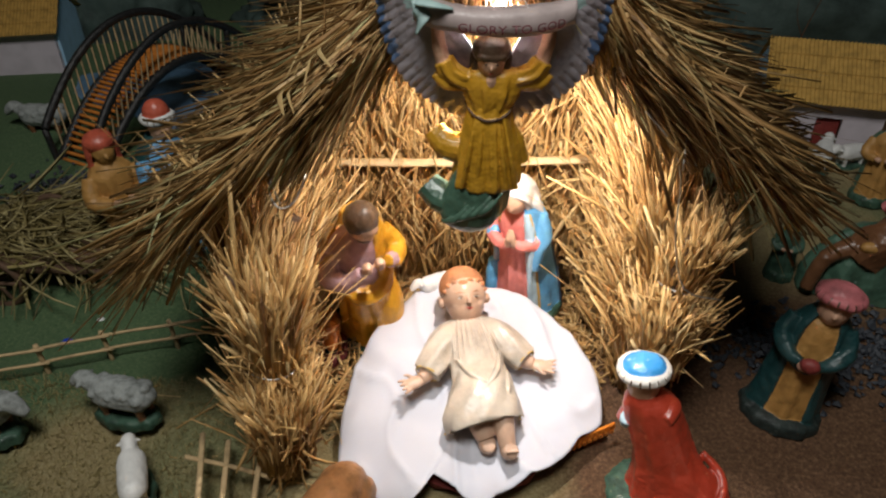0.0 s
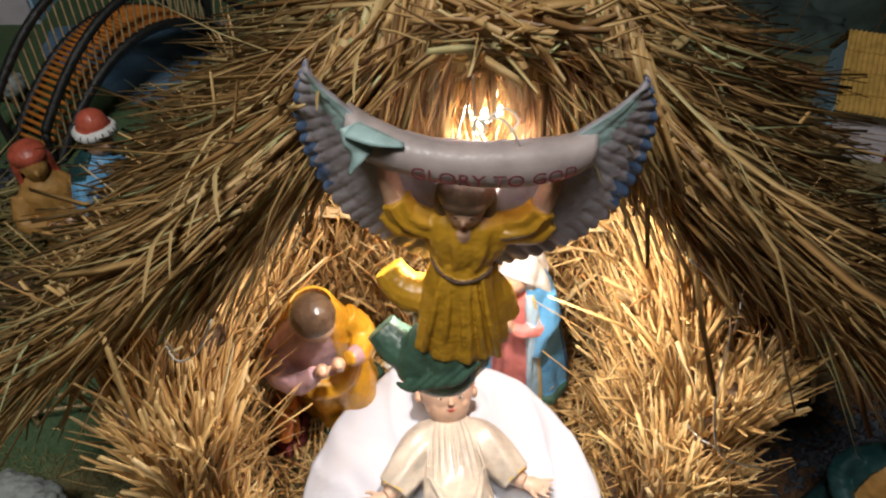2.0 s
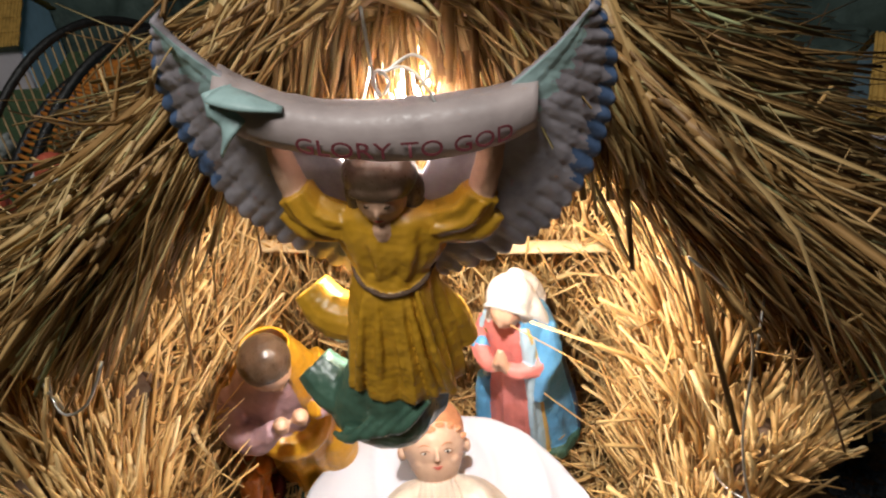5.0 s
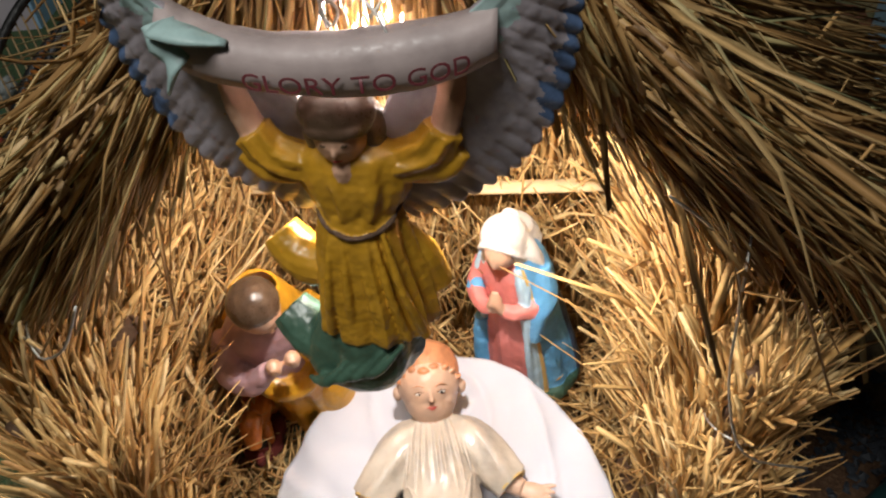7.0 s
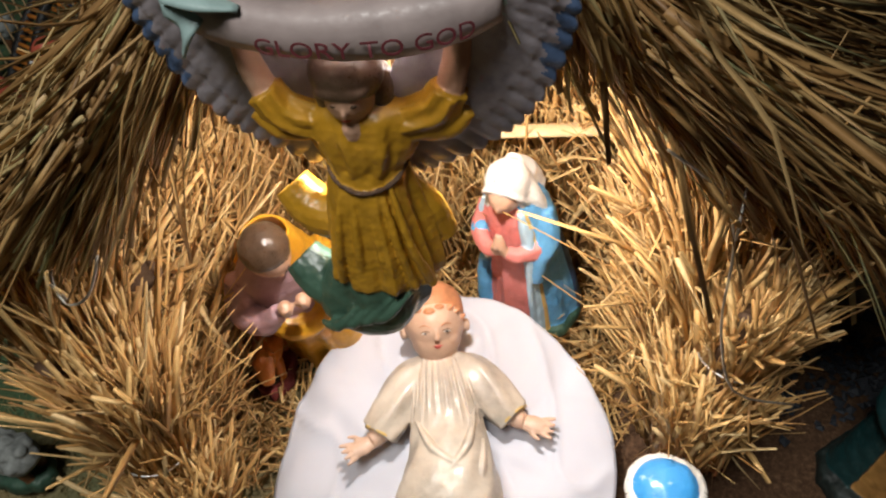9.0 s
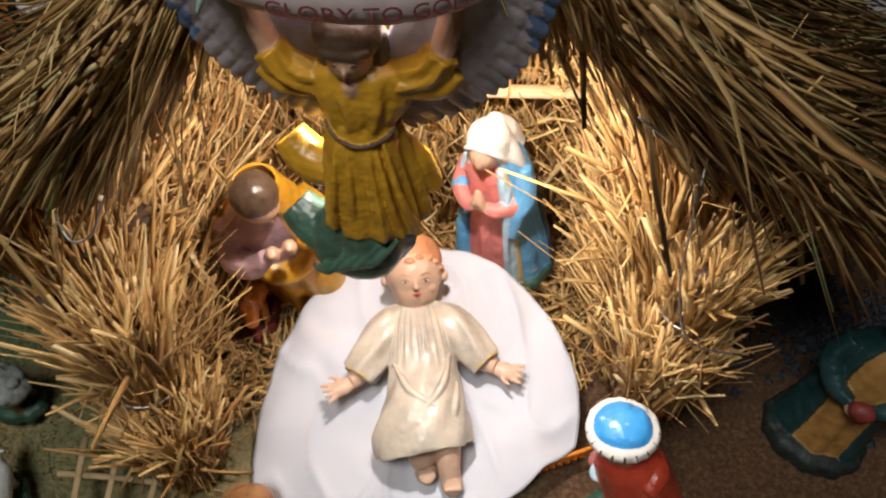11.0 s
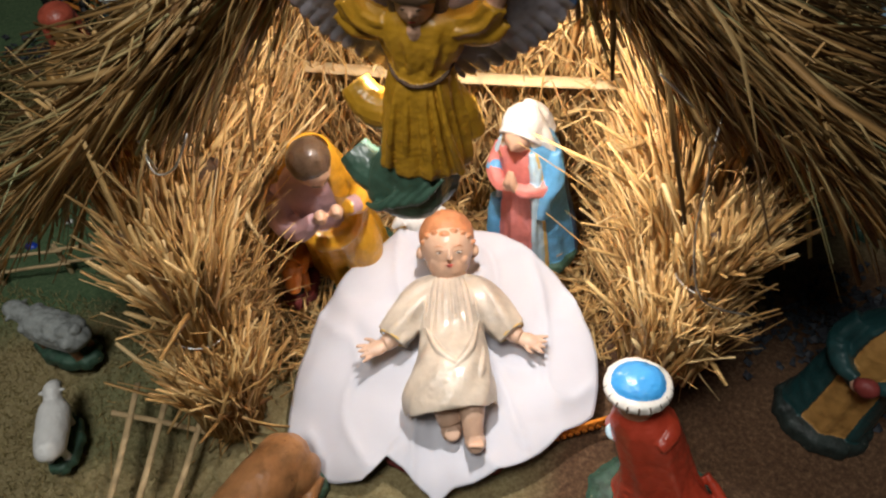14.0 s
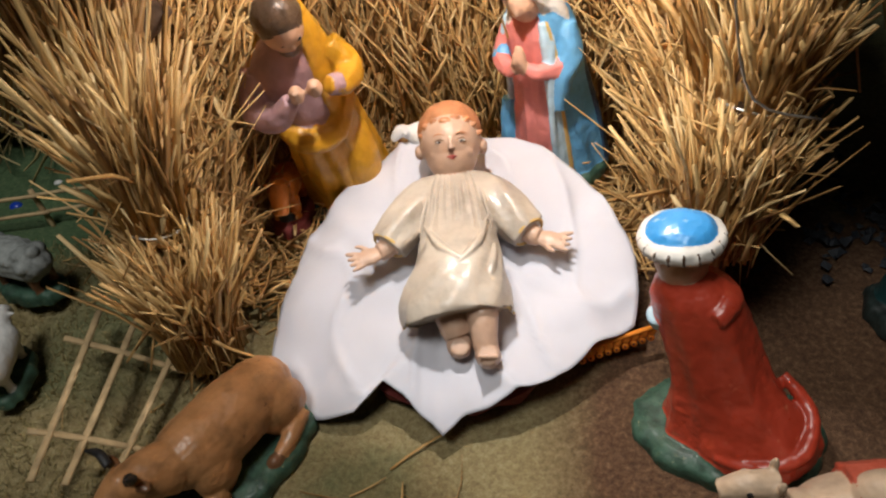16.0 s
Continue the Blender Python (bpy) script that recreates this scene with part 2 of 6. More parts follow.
class Clay:
    """One mesh, put together from lofts, limbs and rounded forms, each with its own paint."""

    def __init__(self):
        self.bm, self.mats, self.kneaded, self.melted = bmesh.new(), [], False, False

    def idx(self, mat):
        if mat not in self.mats:
            self.mats.append(mat)
        return self.mats.index(mat)

    def skin(self, loops, mat, closed=True, caps=True):
        i = self.idx(mat)
        rows = [[self.bm.verts.new(p) for p in loop] for loop in loops]
        n = len(rows[0])
        for a, b in zip(rows, rows[1:]):
            for k in range(n if closed else n - 1):
                f = self.bm.faces.new((a[k], a[(k + 1) % n], b[(k + 1) % n], b[k]))
                f.material_index = i
        if caps and closed:
            for row in (rows[0], rows[-1]):
                f = self.bm.faces.new(row)
                f.material_index = i

    def ell(self, c, r, mat, rot=(0, 0, 0), seg=22, rings=14):
        m = Matrix.Translation(c) @ Euler([radians(a) for a in rot]).to_matrix().to_4x4() @ Matrix.Diagonal((*r, 1))
        loops = []
        for j in range(rings + 1):
            a = math.pi * (0.02 + 0.96 * j / rings)
            loops.append([m @ Vector((math.sin(a) * math.cos(2 * math.pi * k / seg), math.sin(a) * math.sin(2 * math.pi * k / seg), math.cos(a))) for k in range(seg)])
        self.skin(loops, mat)

    def loft(self, rings, mat, seg=48, folds=0, amp=0.0, ph=0.0, span=(0, 360), steps=5):
        """rings: (x, y, z, rx, ry, fold weight). Interpolated smoothly, with folds in the cloth."""
        R = np.array([r if len(r) == 6 else (*r, 1.0) for r in rings], float)
        t = np.linspace(0, len(R) - 1, (len(R) - 1) * steps + 1)
        S = smooth_rows(R, t)
        full = span == (0, 360)
        n = seg if full else seg + 1
        loops = []
        for j, (x, y, z, rx, ry, w) in enumerate(S):
            loop = []
            for k in range(n):
                a = radians(span[0] + (span[1] - span[0]) * k / seg)
                f = 1 + w * amp * (math.sin(folds * a + ph + 1.2 * z / 0.1) + 0.5 * math.sin(folds * 1.7 * a + 2.1 + ph - z / 0.07)) if folds else 1
                loop.append(Vector((x + rx * f * math.cos(a), y + ry * f * math.sin(a), z)))
            loops.append(loop)
        if not full:
            # give the open mantle a thickness of its own
            for loop, (x, y, z, rx, ry, w) in zip(loops, S):
                o = Vector((x, y, z))
                loop.extend([p - (p - o).normalized() * 0.004 for p in reversed(loop)])
        self.skin(loops, mat)

    def tube(self, pts, rad, mat, seg=16, flat=1.0, up=(0, 0, 1), steps=4, folds=0, amp=0.0):
        P = np.array([(*p, r) for p, r in zip(pts, rad)], float)
        t = np.linspace(0, len(P) - 1, (len(P) - 1) * steps + 1)
        S = smooth_rows(P, t)
        loops = []
        for j in range(len(S)):
            a, b = S[max(0, j - 1)], S[min(len(S) - 1, j + 1)]
            d = Vector(b[:3] - a[:3]).normalized()
            s = d.cross(Vector(up))
            s = s.normalized() if s.length > 1e-4 else Vector((1, 0, 0))
            u = s.cross(d).normalized()
            loop = []
            for k in range(seg):
                an = 2 * math.pi * k / seg
                f = 1 + amp * math.sin(folds * an + j * 0.35) if folds else 1
                loop.append(Vector(S[j][:3]) + float(S[j][3] * f) * (s * math.cos(an) + u * math.sin(an) * flat))
            loops.append(loop)
        self.skin(loops, mat)

    def melt(self, voxel=0.0017, soft=3):
        """Fuse the forms into one cast skin, as plaster out of a mould; each spot keeps its nearest paint."""
        me = bpy.data.meshes.new("cast")
        bmesh.ops.recalc_face_normals(self.bm, faces=self.bm.faces)
        self.bm.to_mesh(me)
        ob = new("cast", me)
        md = ob.modifiers.new("cast", "REMESH")
        md.mode, md.voxel_size = "VOXEL", voxel
        bpy.context.view_layer.update()
        out = bpy.data.meshes.new_from_object(ob.evaluated_get(bpy.context.evaluated_depsgraph_get()))
        ob.modifiers.clear()
        bpy.context.view_layer.update()
        tint = np.zeros(len(me.polygons), int)
        me.polygons.foreach_get("material_index", tint)
        n = len(out.vertices)
        co = np.zeros(n * 3)
        out.vertices.foreach_get("co", co)
        co = co.reshape(-1, 3)
        Q = np.zeros(len(out.loops), np.int32)
        out.loops.foreach_get("vertex_index", Q)
        Q = Q.reshape(-1, 4)
        mid = co[Q].mean(1)
        seek = ob.closest_point_on_mesh
        mi = tint[[seek(p)[3] for p in mid.tolist()]]
        E = np.stack([Q, np.roll(Q, -1, 1)], 2).reshape(-1, 2).astype(np.int64)
        owner = np.repeat(np.arange(len(Q)), 4)
        E.sort(axis=1)

        def relax(pairs, rounds, pull):
            for _ in range(rounds):
                i, j = np.concatenate([pairs[:, 0], pairs[:, 1]]), np.concatenate([pairs[:, 1], pairs[:, 0]])
                cnt = np.bincount(i, minlength=n)
                acc = np.stack([np.bincount(i, co[j, k], n) for k in range(3)], 1)
                has = cnt > 0
                co[has] += pull * (acc[has] / cnt[has][:, None] - co[has])

        key = E[:, 0].astype(np.int64) * n + E[:, 1]
        order = np.argsort(key, kind="stable")
        pair = order[:-1][key[order[:-1]] == key[order[1:]]], order[1:][key[order[:-1]] == key[order[1:]]]
        border = E[pair[0][mi[owner[pair[0]]] != mi[owner[pair[1]]]]]
        if len(border):
            relax(border, 3, 0.5)
        relax(E, soft, 0.5)
        self.bm.free()
        self.bm = bmesh.new()
        done = bpy.data.meshes.new("cast_done")
        done.from_pydata(co.tolist(), [], Q.tolist())
        done.polygons.foreach_set("material_index", mi.astype(np.int32))
        self.bm.from_mesh(done)
        bpy.data.objects.remove(ob)
        for m in (me, out, done):
            bpy.data.meshes.remove(m)
        self.melted = True

    def knead(self, amp, scale):
        """Uneven hand-cast plaster: small lumps and dents along the normals."""
        self.kneaded = True
        bmesh.ops.recalc_face_normals(self.bm, faces=self.bm.faces)
        self.bm.normal_update()
        for v in self.bm.verts:
            p = v.co
            d = noise.noise(p * scale) + 0.5 * noise.noise(p * scale * 2.7 + Vector((3, 1, 7)))
            v.co = p + v.normal * amp * d

    def finish(self, name, m=Matrix(), label="", category="statue", group="", parent=None):
        if category in ("statue", "animal statue", "sheep"):
            if not self.melted:
                self.melt()
            if not self.kneaded:
                self.knead(0.0009, 75)
        ob = link_bm(name, self.bm, self.mats, parent)
        ob.matrix_basis = m
        return tagged(ob, label, category, group)


def smooth_rows(R, t):
    """Catmull-Rom through the rows."""
    n, out = len(R), []
    for v in t:
        i = min(int(v), n - 2)
        u = v - i
        p0, p1, p2, p3 = R[max(i - 1, 0)], R[i], R[i + 1], R[min(i + 2, n - 1)]
        out.append(0.5 * ((2 * p1) + (-p0 + p2) * u + (2 * p0 - 5 * p1 + 4 * p2 - p3) * u * u + (-p0 + 3 * p1 - 3 * p2 + p3) * u ** 3))
    return np.array(out)


def box_bm(size, m=Matrix(), bev=0.002):
    bm = bmesh.new()
    bmesh.ops.create_cube(bm, size=1, matrix=m @ Matrix.Diagonal((*size, 1)))
    if bev:
        bmesh.ops.bevel(bm, geom=bm.edges[:], offset=bev, segments=2, affect="EDGES", profile=0.5)
    return bm


def rod_bm(pts, rad, seg=8, flat=1.0):
    c = Clay()
    c.tube(pts, [rad] * len(pts) if isinstance(rad, (int, float)) else rad, None, seg=seg, flat=flat)
    return c.bm


def empty(name, at=(0, 0, 0), label="", category="", group="", kind=""):
    ob = new(name)
    ob.location = at
    return tagged(ob, label, category, group, kind)


rng = np.random.default_rng(7)


def stalks(name, P, D, L, R, mat, parent=None, bend=0.08, flat=0.55, label="", leaf=0.0, kink=0.04):
    """Many straw stalks in one mesh: P start, D way, L length, R radius."""
    N = len(P)
    D = D / np.linalg.norm(D, axis=1)[:, None]
    ref = rng.normal(size=(N, 3))
    s = np.cross(D, ref)
    s /= np.linalg.norm(s, axis=1)[:, None]
    u = np.cross(s, D)
    B = (s * rng.normal(size=(N, 1)) + u * rng.normal(size=(N, 1))) * (L * bend)[:, None]
    wide = np.where(rng.random(N) < leaf, 2.2, 1.0)
    K = np.where(rng.random(N) < kink, 1.0, 0.0)[:, None] * rng.normal(size=(N, 3)) * (L * 0.22)[:, None]
    T = np.array([0.0, 0.3, 0.65, 1.0])
    taper = np.array([1.0, 1.0, 0.9, 0.55])
    V = np.zeros((N, 4, 3, 3))
    for j, t in enumerate(T):
        c = P + D * (L * t)[:, None] + B * (t * t) + K * max(0.0, t - 0.3)
        for k in range(3):
            a = 2 * math.pi * k / 3
            V[:, j, k] = c + (s * (math.cos(a) * wide)[:, None] + u * (math.sin(a) * flat / wide)[:, None]) * (R * taper[j])[:, None]
    base = np.arange(N)[:, None] * 12
    F = []
    for j in range(3):
        for k in range(3):
            F.append(base + np.array([[j * 3 + k, j * 3 + (k + 1) % 3, j * 3 + 3 + (k + 1) % 3, j * 3 + 3 + k]]))
    F = np.stack(F, 1).reshape(-1, 4)
    me = bpy.data.meshes.new(name)
    tri = np.concatenate([base + np.array([[2, 1, 0]]), base + np.array([[9, 10, 11]])]).reshape(-1, 3)
    me.vertices.add(N * 12)
    me.vertices.foreach_set("co", V.reshape(-1))
    me.loops.add(F.size + tri.size)
    me.loops.foreach_set("vertex_index", np.concatenate([F.reshape(-1), tri.reshape(-1)]).astype(np.int32))
    me.polygons.add(len(F) + len(tri))
    me.polygons.foreach_set("loop_start", np.concatenate([np.arange(len(F)) * 4, F.size + np.arange(len(tri)) * 3]).astype(np.int32))
    me.update(calc_edges=True)
    me.validate()
    me.materials.append(mat)
    ob = new(name, me)
    if parent:
        ob.parent = parent
    tagged(ob, label, kind="stuff")
    return ob


def S(v):
    v = np.clip(v, 0, 1)
    return v * v * (3 - 2 * v)


def ground_z(x, y):
    z = 0.045 * S((y - 0.62) / 0.3) + 0.05 * S((y - 1.0) / 0.9)
    z = z + 0.055 * S((-x - 0.27) / 0.14) * (1 - S((y - 0.72) / 0.22))
    return z + 0.004 * np.sin(9 * x + 1) * np.sin(8 * y) + 0.002 * np.sin(31 * x) * np.sin(27 * y + 2)


# ---- the setting ----
def build_ground():
    def axis(lo, hi, a, b, fine, coarse):
        return np.concatenate([np.linspace(lo, a, coarse, endpoint=False), np.linspace(a, b, fine, endpoint=False), np.linspace(b, hi, coarse)])
    xs, ys = axis(-3.2, 3.2, -1.2, 1.2, 240, 20), axis(-1.6, 3.8, 0.1, 2.1, 200, 20)
    X, Y = np.meshgrid(xs, ys, indexing="ij")
    Zg = ground_z(X, Y) + rng.normal(size=X.shape) * 0.0007
    V = np.stack([X, Y, Zg], -1).reshape(-1, 3)
    n = len(ys)
    i, j = np.meshgrid(np.arange(len(xs) - 1), np.arange(n - 1), indexing="ij")
    q = (i * n + j).reshape(-1)
    F = np.stack([q, q + n, q + n + 1, q + 1], 1)
    me = bpy.data.meshes.new("ground")
    me.from_pydata(V.tolist(), [], F.tolist())
    for p in me.polygons:
        p.use_smooth = True
    me.materials.append(GROUND)
    tagged(new("ground", me), "uneven sandy ground with green powder drifts", "ground", kind="structure")


build_ground()
for nm, size, at in (("wall_north", (6.6, 0.1, 3.2), (0, 3.85, 1.4)), ("wall_south", (6.6, 0.1, 3.2), (0, -1.65, 1.4)),
                     ("wall_east", (0.1, 5.4, 3.2), (3.25, 1.1, 1.4)), ("wall_west", (0.1, 5.4, 3.2), (-3.25, 1.1, 1.4)), ("ceiling", (6.6, 5.6, 0.1), (0, 1.1, 3.05))):
    ob = link_bm(nm, box_bm(size, Matrix.Translation(at), 0), DARKWALL, smooth=False)
    tagged(ob, "plain dark painted room " + ("ceiling" if nm == "ceiling" else "wall"), "ceiling" if nm == "ceiling" else "wall", kind="structure")


# ---- the straw hut ----
hut = empty("straw_hut", (0.07, 0.95, 0.05), "open-fronted straw hut with a shaggy thatched roof", "hut")
RIDGE_X = 0.075
PROFILE = np.array([(0.0, 0.815), (0.13, 0.735), (0.26, 0.60), (0.37, 0.515), (0.46, 0.435), (0.60, 0.29)])


def roof_z(u):
    return np.interp(u, PROFILE[:, 0], PROFILE[:, 1])


def hutpart(ob):
    ob.parent = hut
    ob.matrix_parent_inverse = hut.matrix_basis.inverted()
    hut_done.append(ob)
    return ob


hut_done = []
hut.matrix_basis = Matrix.Translation((0.07, 0.95, 0.05))


def front_edge(u, side):
    """Where the thatch ends towards the viewer, over the way out from the ridge."""
    if side < 0:
        return 0.800 - 0.095 * S((u - 0.03) / 0.18)
    return 0.800 - 0.040 * S((u - 0.03) / 0.15) + 0.24 * np.maximum(u - 0.16, 0)


def thatch(side, n, name):
    """One slope of the roof; side -1 west, 1 east."""
    reach = 0.505 if side < 0 else 0.455
    u0 = (reach - 0.07) * rng.random(n) ** 0.9 - 0.02
    front = front_edge(u0, side)
    back = rng.random(n)
    y = front + (1.235 - front) * back
    L = 0.12 + 0.17 * rng.random(n)
    lim = reach + 0.022 * rng.normal(size=n) + (0.05 if side < 0 else 0.02) * back
    du = np.minimum(L * 0.78, np.maximum(0.03, lim - u0))
    L = du / 0.78
    u1 = u0 + du
    lay = rng.random(n) ** 0.6 * 0.045
    x0, x1 = RIDGE_X + side * u0, RIDGE_X + side * u1
    z0, z1 = roof_z(np.maximum(u0, 0)) + lay - 0.02, roof_z(u1) + lay - 0.02
    fan = (0.06 + 0.40 * S(back / 0.6) if side < 0 else 0.30 + 0.10 * back) + 0.24 * rng.normal(size=n)
    P = np.stack([x0, y, z0], 1)
    D = np.stack([x1 - x0, fan * du, z1 - z0 + 0.010 * rng.normal(size=n)], 1)
    R = 0.0011 + 0.0017 * rng.random(n) ** 1.5
    return hutpart(stalks(name, P, D, np.linalg.norm(D, axis=1), R, THATCH, bend=0.13, leaf=0.34, kink=0.10))


def loose(name, n, side):
    u0 = 0.05 + 0.36 * rng.random(n)
    y = front_edge(u0, side) + 0.02 + 0.38 * rng.random(n)
    P = np.stack([RIDGE_X + side * u0, y, roof_z(u0) + 0.036], 1)
    a = rng.random(n) * 6.28
    D = np.stack([np.cos(a), np.sin(a), -0.75 * side * np.cos(a) + 0.12], 1)
    return hutpart(stalks(name, P, D, 0.05 + 0.10 * rng.random(n), 0.0014 + 0.0012 * rng.random(n), THATCH, bend=0.25, leaf=0.4))


def slab(name, pts, mat, thick):
    bm = bmesh.new()
    n = Vector(pts[1] - pts[0]).cross(Vector(pts[2] - pts[0])).normalized() * thick
    a = [bm.verts.new(p) for p in pts]
    b = [bm.verts.new(p + n) for p in pts]
    bm.faces.new(a)
    bm.faces.new(b[::-1])
    k = len(pts)
    for i in range(k):
        bm.faces.new((a[i], a[(i + 1) % k], b[(i + 1) % k], b[i]))
    return hutpart(link_bm(name, bm, mat, smooth=False))


STALK_MESHES = []


def single_straws(n, side):
    """Loose stalks and leaves that lie one by one over the thatch."""
    if not STALK_MESHES:
        for k in range(6):
            c = Clay()
            bow = 0.10 + 0.05 * k
            pts = [(0.0, 0, 0), (0.03, bow * 0.02, 0.004), (0.06, bow * 0.09, 0.002 + 0.004 * (k % 3)), (0.09 + 0.01 * (k % 2), bow * 0.20, -0.004)]
            c.tube(pts, [0.0022, 0.0034 if k % 2 else 0.0024, 0.0030 if k % 2 else 0.0022, 0.0006], None, seg=6, flat=0.3, steps=2)
            me = bpy.data.meshes.new("straw")
            c.bm.to_mesh(me)
            c.bm.free()
            me.materials.append(LEAF)
            STALK_MESHES.append(me)
    for k in range(n):
        u = 0.06 + 0.36 * rng.random()
        y = float(front_edge(u, side)) + 0.02 + 0.34 * rng.random()
        ob = new("straw", STALK_MESHES[k % 6])
        tilt = 42 if u < 0.26 else 36
        ob.matrix_basis = pose(RIDGE_X + side * u, y, float(roof_z(u)) + 0.034, 0, side * tilt, 0) @ pose(0, 0, 0, 0, rng.normal() * 6, (0 if side > 0 else 180) + rng.normal() * 55)
        ob.matrix_basis = ob.matrix_basis @ Matrix.Scale(0.7 + 0.7 * rng.random(), 4)
        m = ob.matrix_basis.copy()
        hutpart(ob)
        ob.matrix_basis = m


for side, nm in ((-1, "west"), (1, "east")):
    for (ua, za), (ub, zb) in zip(PROFILE[:-2], PROFILE[1:-1]):
        ua = max(ua, 0.035)
        fa, fb = float(front_edge(ua, side)) + 0.03, float(front_edge(ub, side)) + 0.03
        # hidden slab, added so that no light leaks through the thatch
        slab("roof_mat", [Vector((RIDGE_X + side * ua, fa, roof_z(ua) - 0.03)), Vector((RIDGE_X + side * ub, fb, zb - 0.03)), Vector((RIDGE_X + side * ub, 1.20, zb - 0.03)), Vector((RIDGE_X + side * ua, 1.20, roof_z(ua) - 0.03))], BACKING, 0.006)
    thatch(side, 11000 if side < 0 else 9500, "roof_thatch")
    loose("loose_straw", 120, side)
    single_straws(110, side)


def edge_bundle(side, n):
    """The thick tied roll of straw along the gable edge, from the ridge down to the eave."""
    t = rng.random(n) * 0.85
    if side < 0:
        A, Bq = np.array((0.005, 0.800, 0.795)), np.array((-0.205, 0.728, 0.560))
    else:
        A, Bq = np.array((0.140, 0.805, 0.785)), np.array((0.352, 0.822, 0.545))
    r = 0.026 * np.sqrt(rng.random(n))
    a = rng.random(n) * 6.283
    full = np.linalg.norm(Bq - A)
    d = (Bq - A) / full
    s = np.cross(d, (0, 1, 0))
    s /= np.linalg.norm(s)
    P = A + t[:, None] * (Bq - A) + s * (np.cos(a) * r)[:, None] + np.array((0, 1.25, 0)) * (np.sin(a) * r)[:, None]
    D = d + 0.055 * rng.normal(size=(n, 3)) + s * (np.cos(a) * 0.05)[:, None]
    L = np.minimum(0.11 + 0.10 * rng.random(n), (0.97 + 0.05 * rng.random(n) - t) * full)
    return hutpart(stalks("gable_thatch", P, D, L, 0.0012 + 0.001 * rng.random(n), THATCH, bend=0.07, leaf=0.2))


edge_bundle(-1, 1500)
edge_bundle(1, 1300)


def ridge_cap(n):
    y = 0.79 + 0.42 * rng.random(n)
    x = RIDGE_X + 0.035 * rng.normal(size=n)
    P = np.stack([x, y, 0.80 + 0.022 * rng.random(n)], 1)
    out = np.where(x < RIDGE_X, -1, 1) * (0.35 + 0.5 * rng.random(n))
    D = np.stack([out, 0.22 * rng.normal(size=n) - 0.05, -0.62 * np.abs(out) + 0.08 * rng.normal(size=n)], 1)
    keep = ~((np.abs(x - 0.075) < 0.022) & (y < 0.79))
    m = int(keep.sum())
    return hutpart(stalks("ridge_straw", P[keep], D[keep], 0.06 + 0.07 * rng.random(m), 0.0014 + 0.001 * rng.random(m), THATCH, bend=0.15, leaf=0.25))


ridge_cap(1500)


def bunch_over_hook(n):
    P = np.array((0.090, 0.772, 0.815)) + rng.normal(size=(n, 3)) * (0.022, 0.010, 0.008)
    D = np.stack([rng.normal(size=n), 0.35 * rng.normal(size=n), 0.18 * rng.normal(size=n)], 1)
    return hutpart(stalks("ridge_knot", P - D / np.linalg.norm(D, axis=1)[:, None] * 0.03, D, 0.05 + 0.05 * rng.random(n), 0.0016 + 0.001 * rng.random(n), THATCH, bend=0.2, leaf=0.5))


bunch_over_hook(150)


def front_curtain(n):
    """Straw that hangs from the ridge on both sides of the hole over the bulb."""
    x = -0.085 + 0.31 * rng.random(n)
    hole = (x > 0.050) & (x < 0.108)
    off = np.abs(x - 0.08)
    top = 0.855 - 0.55 * off + 0.012 * rng.normal(size=n)
    end = np.where(hole, 0.758, 0.715 - 0.35 * np.maximum(off - 0.04, 0)) + 0.014 * rng.normal(size=n)
    P = np.stack([x - 0.25 * (x - 0.08), 0.785 + 0.03 * rng.random(n), top], 1)
    D = np.stack([0.30 * (x - 0.08) / 0.1 * (top - end) + 0.010 * rng.normal(size=n), -0.008 + 0.008 * rng.normal(size=n), end - top], 1)
    L = np.linalg.norm(D, axis=1)
    return hutpart(stalks("front_thatch", P, D, L, 0.0016 + 0.0018 * rng.random(n), THATCH, bend=0.12, leaf=0.4))


front_curtain(2000)


def clear_of_figures(P, D, L):
    """Straws that would stick out into the room are broken off short."""
    E = P + D / np.linalg.norm(D, axis=1)[:, None] * L[:, None]
    return np.where((np.abs(E[:, 0] - 0.03) < 0.235) & (E[:, 1] < 1.115), 0.02, L)


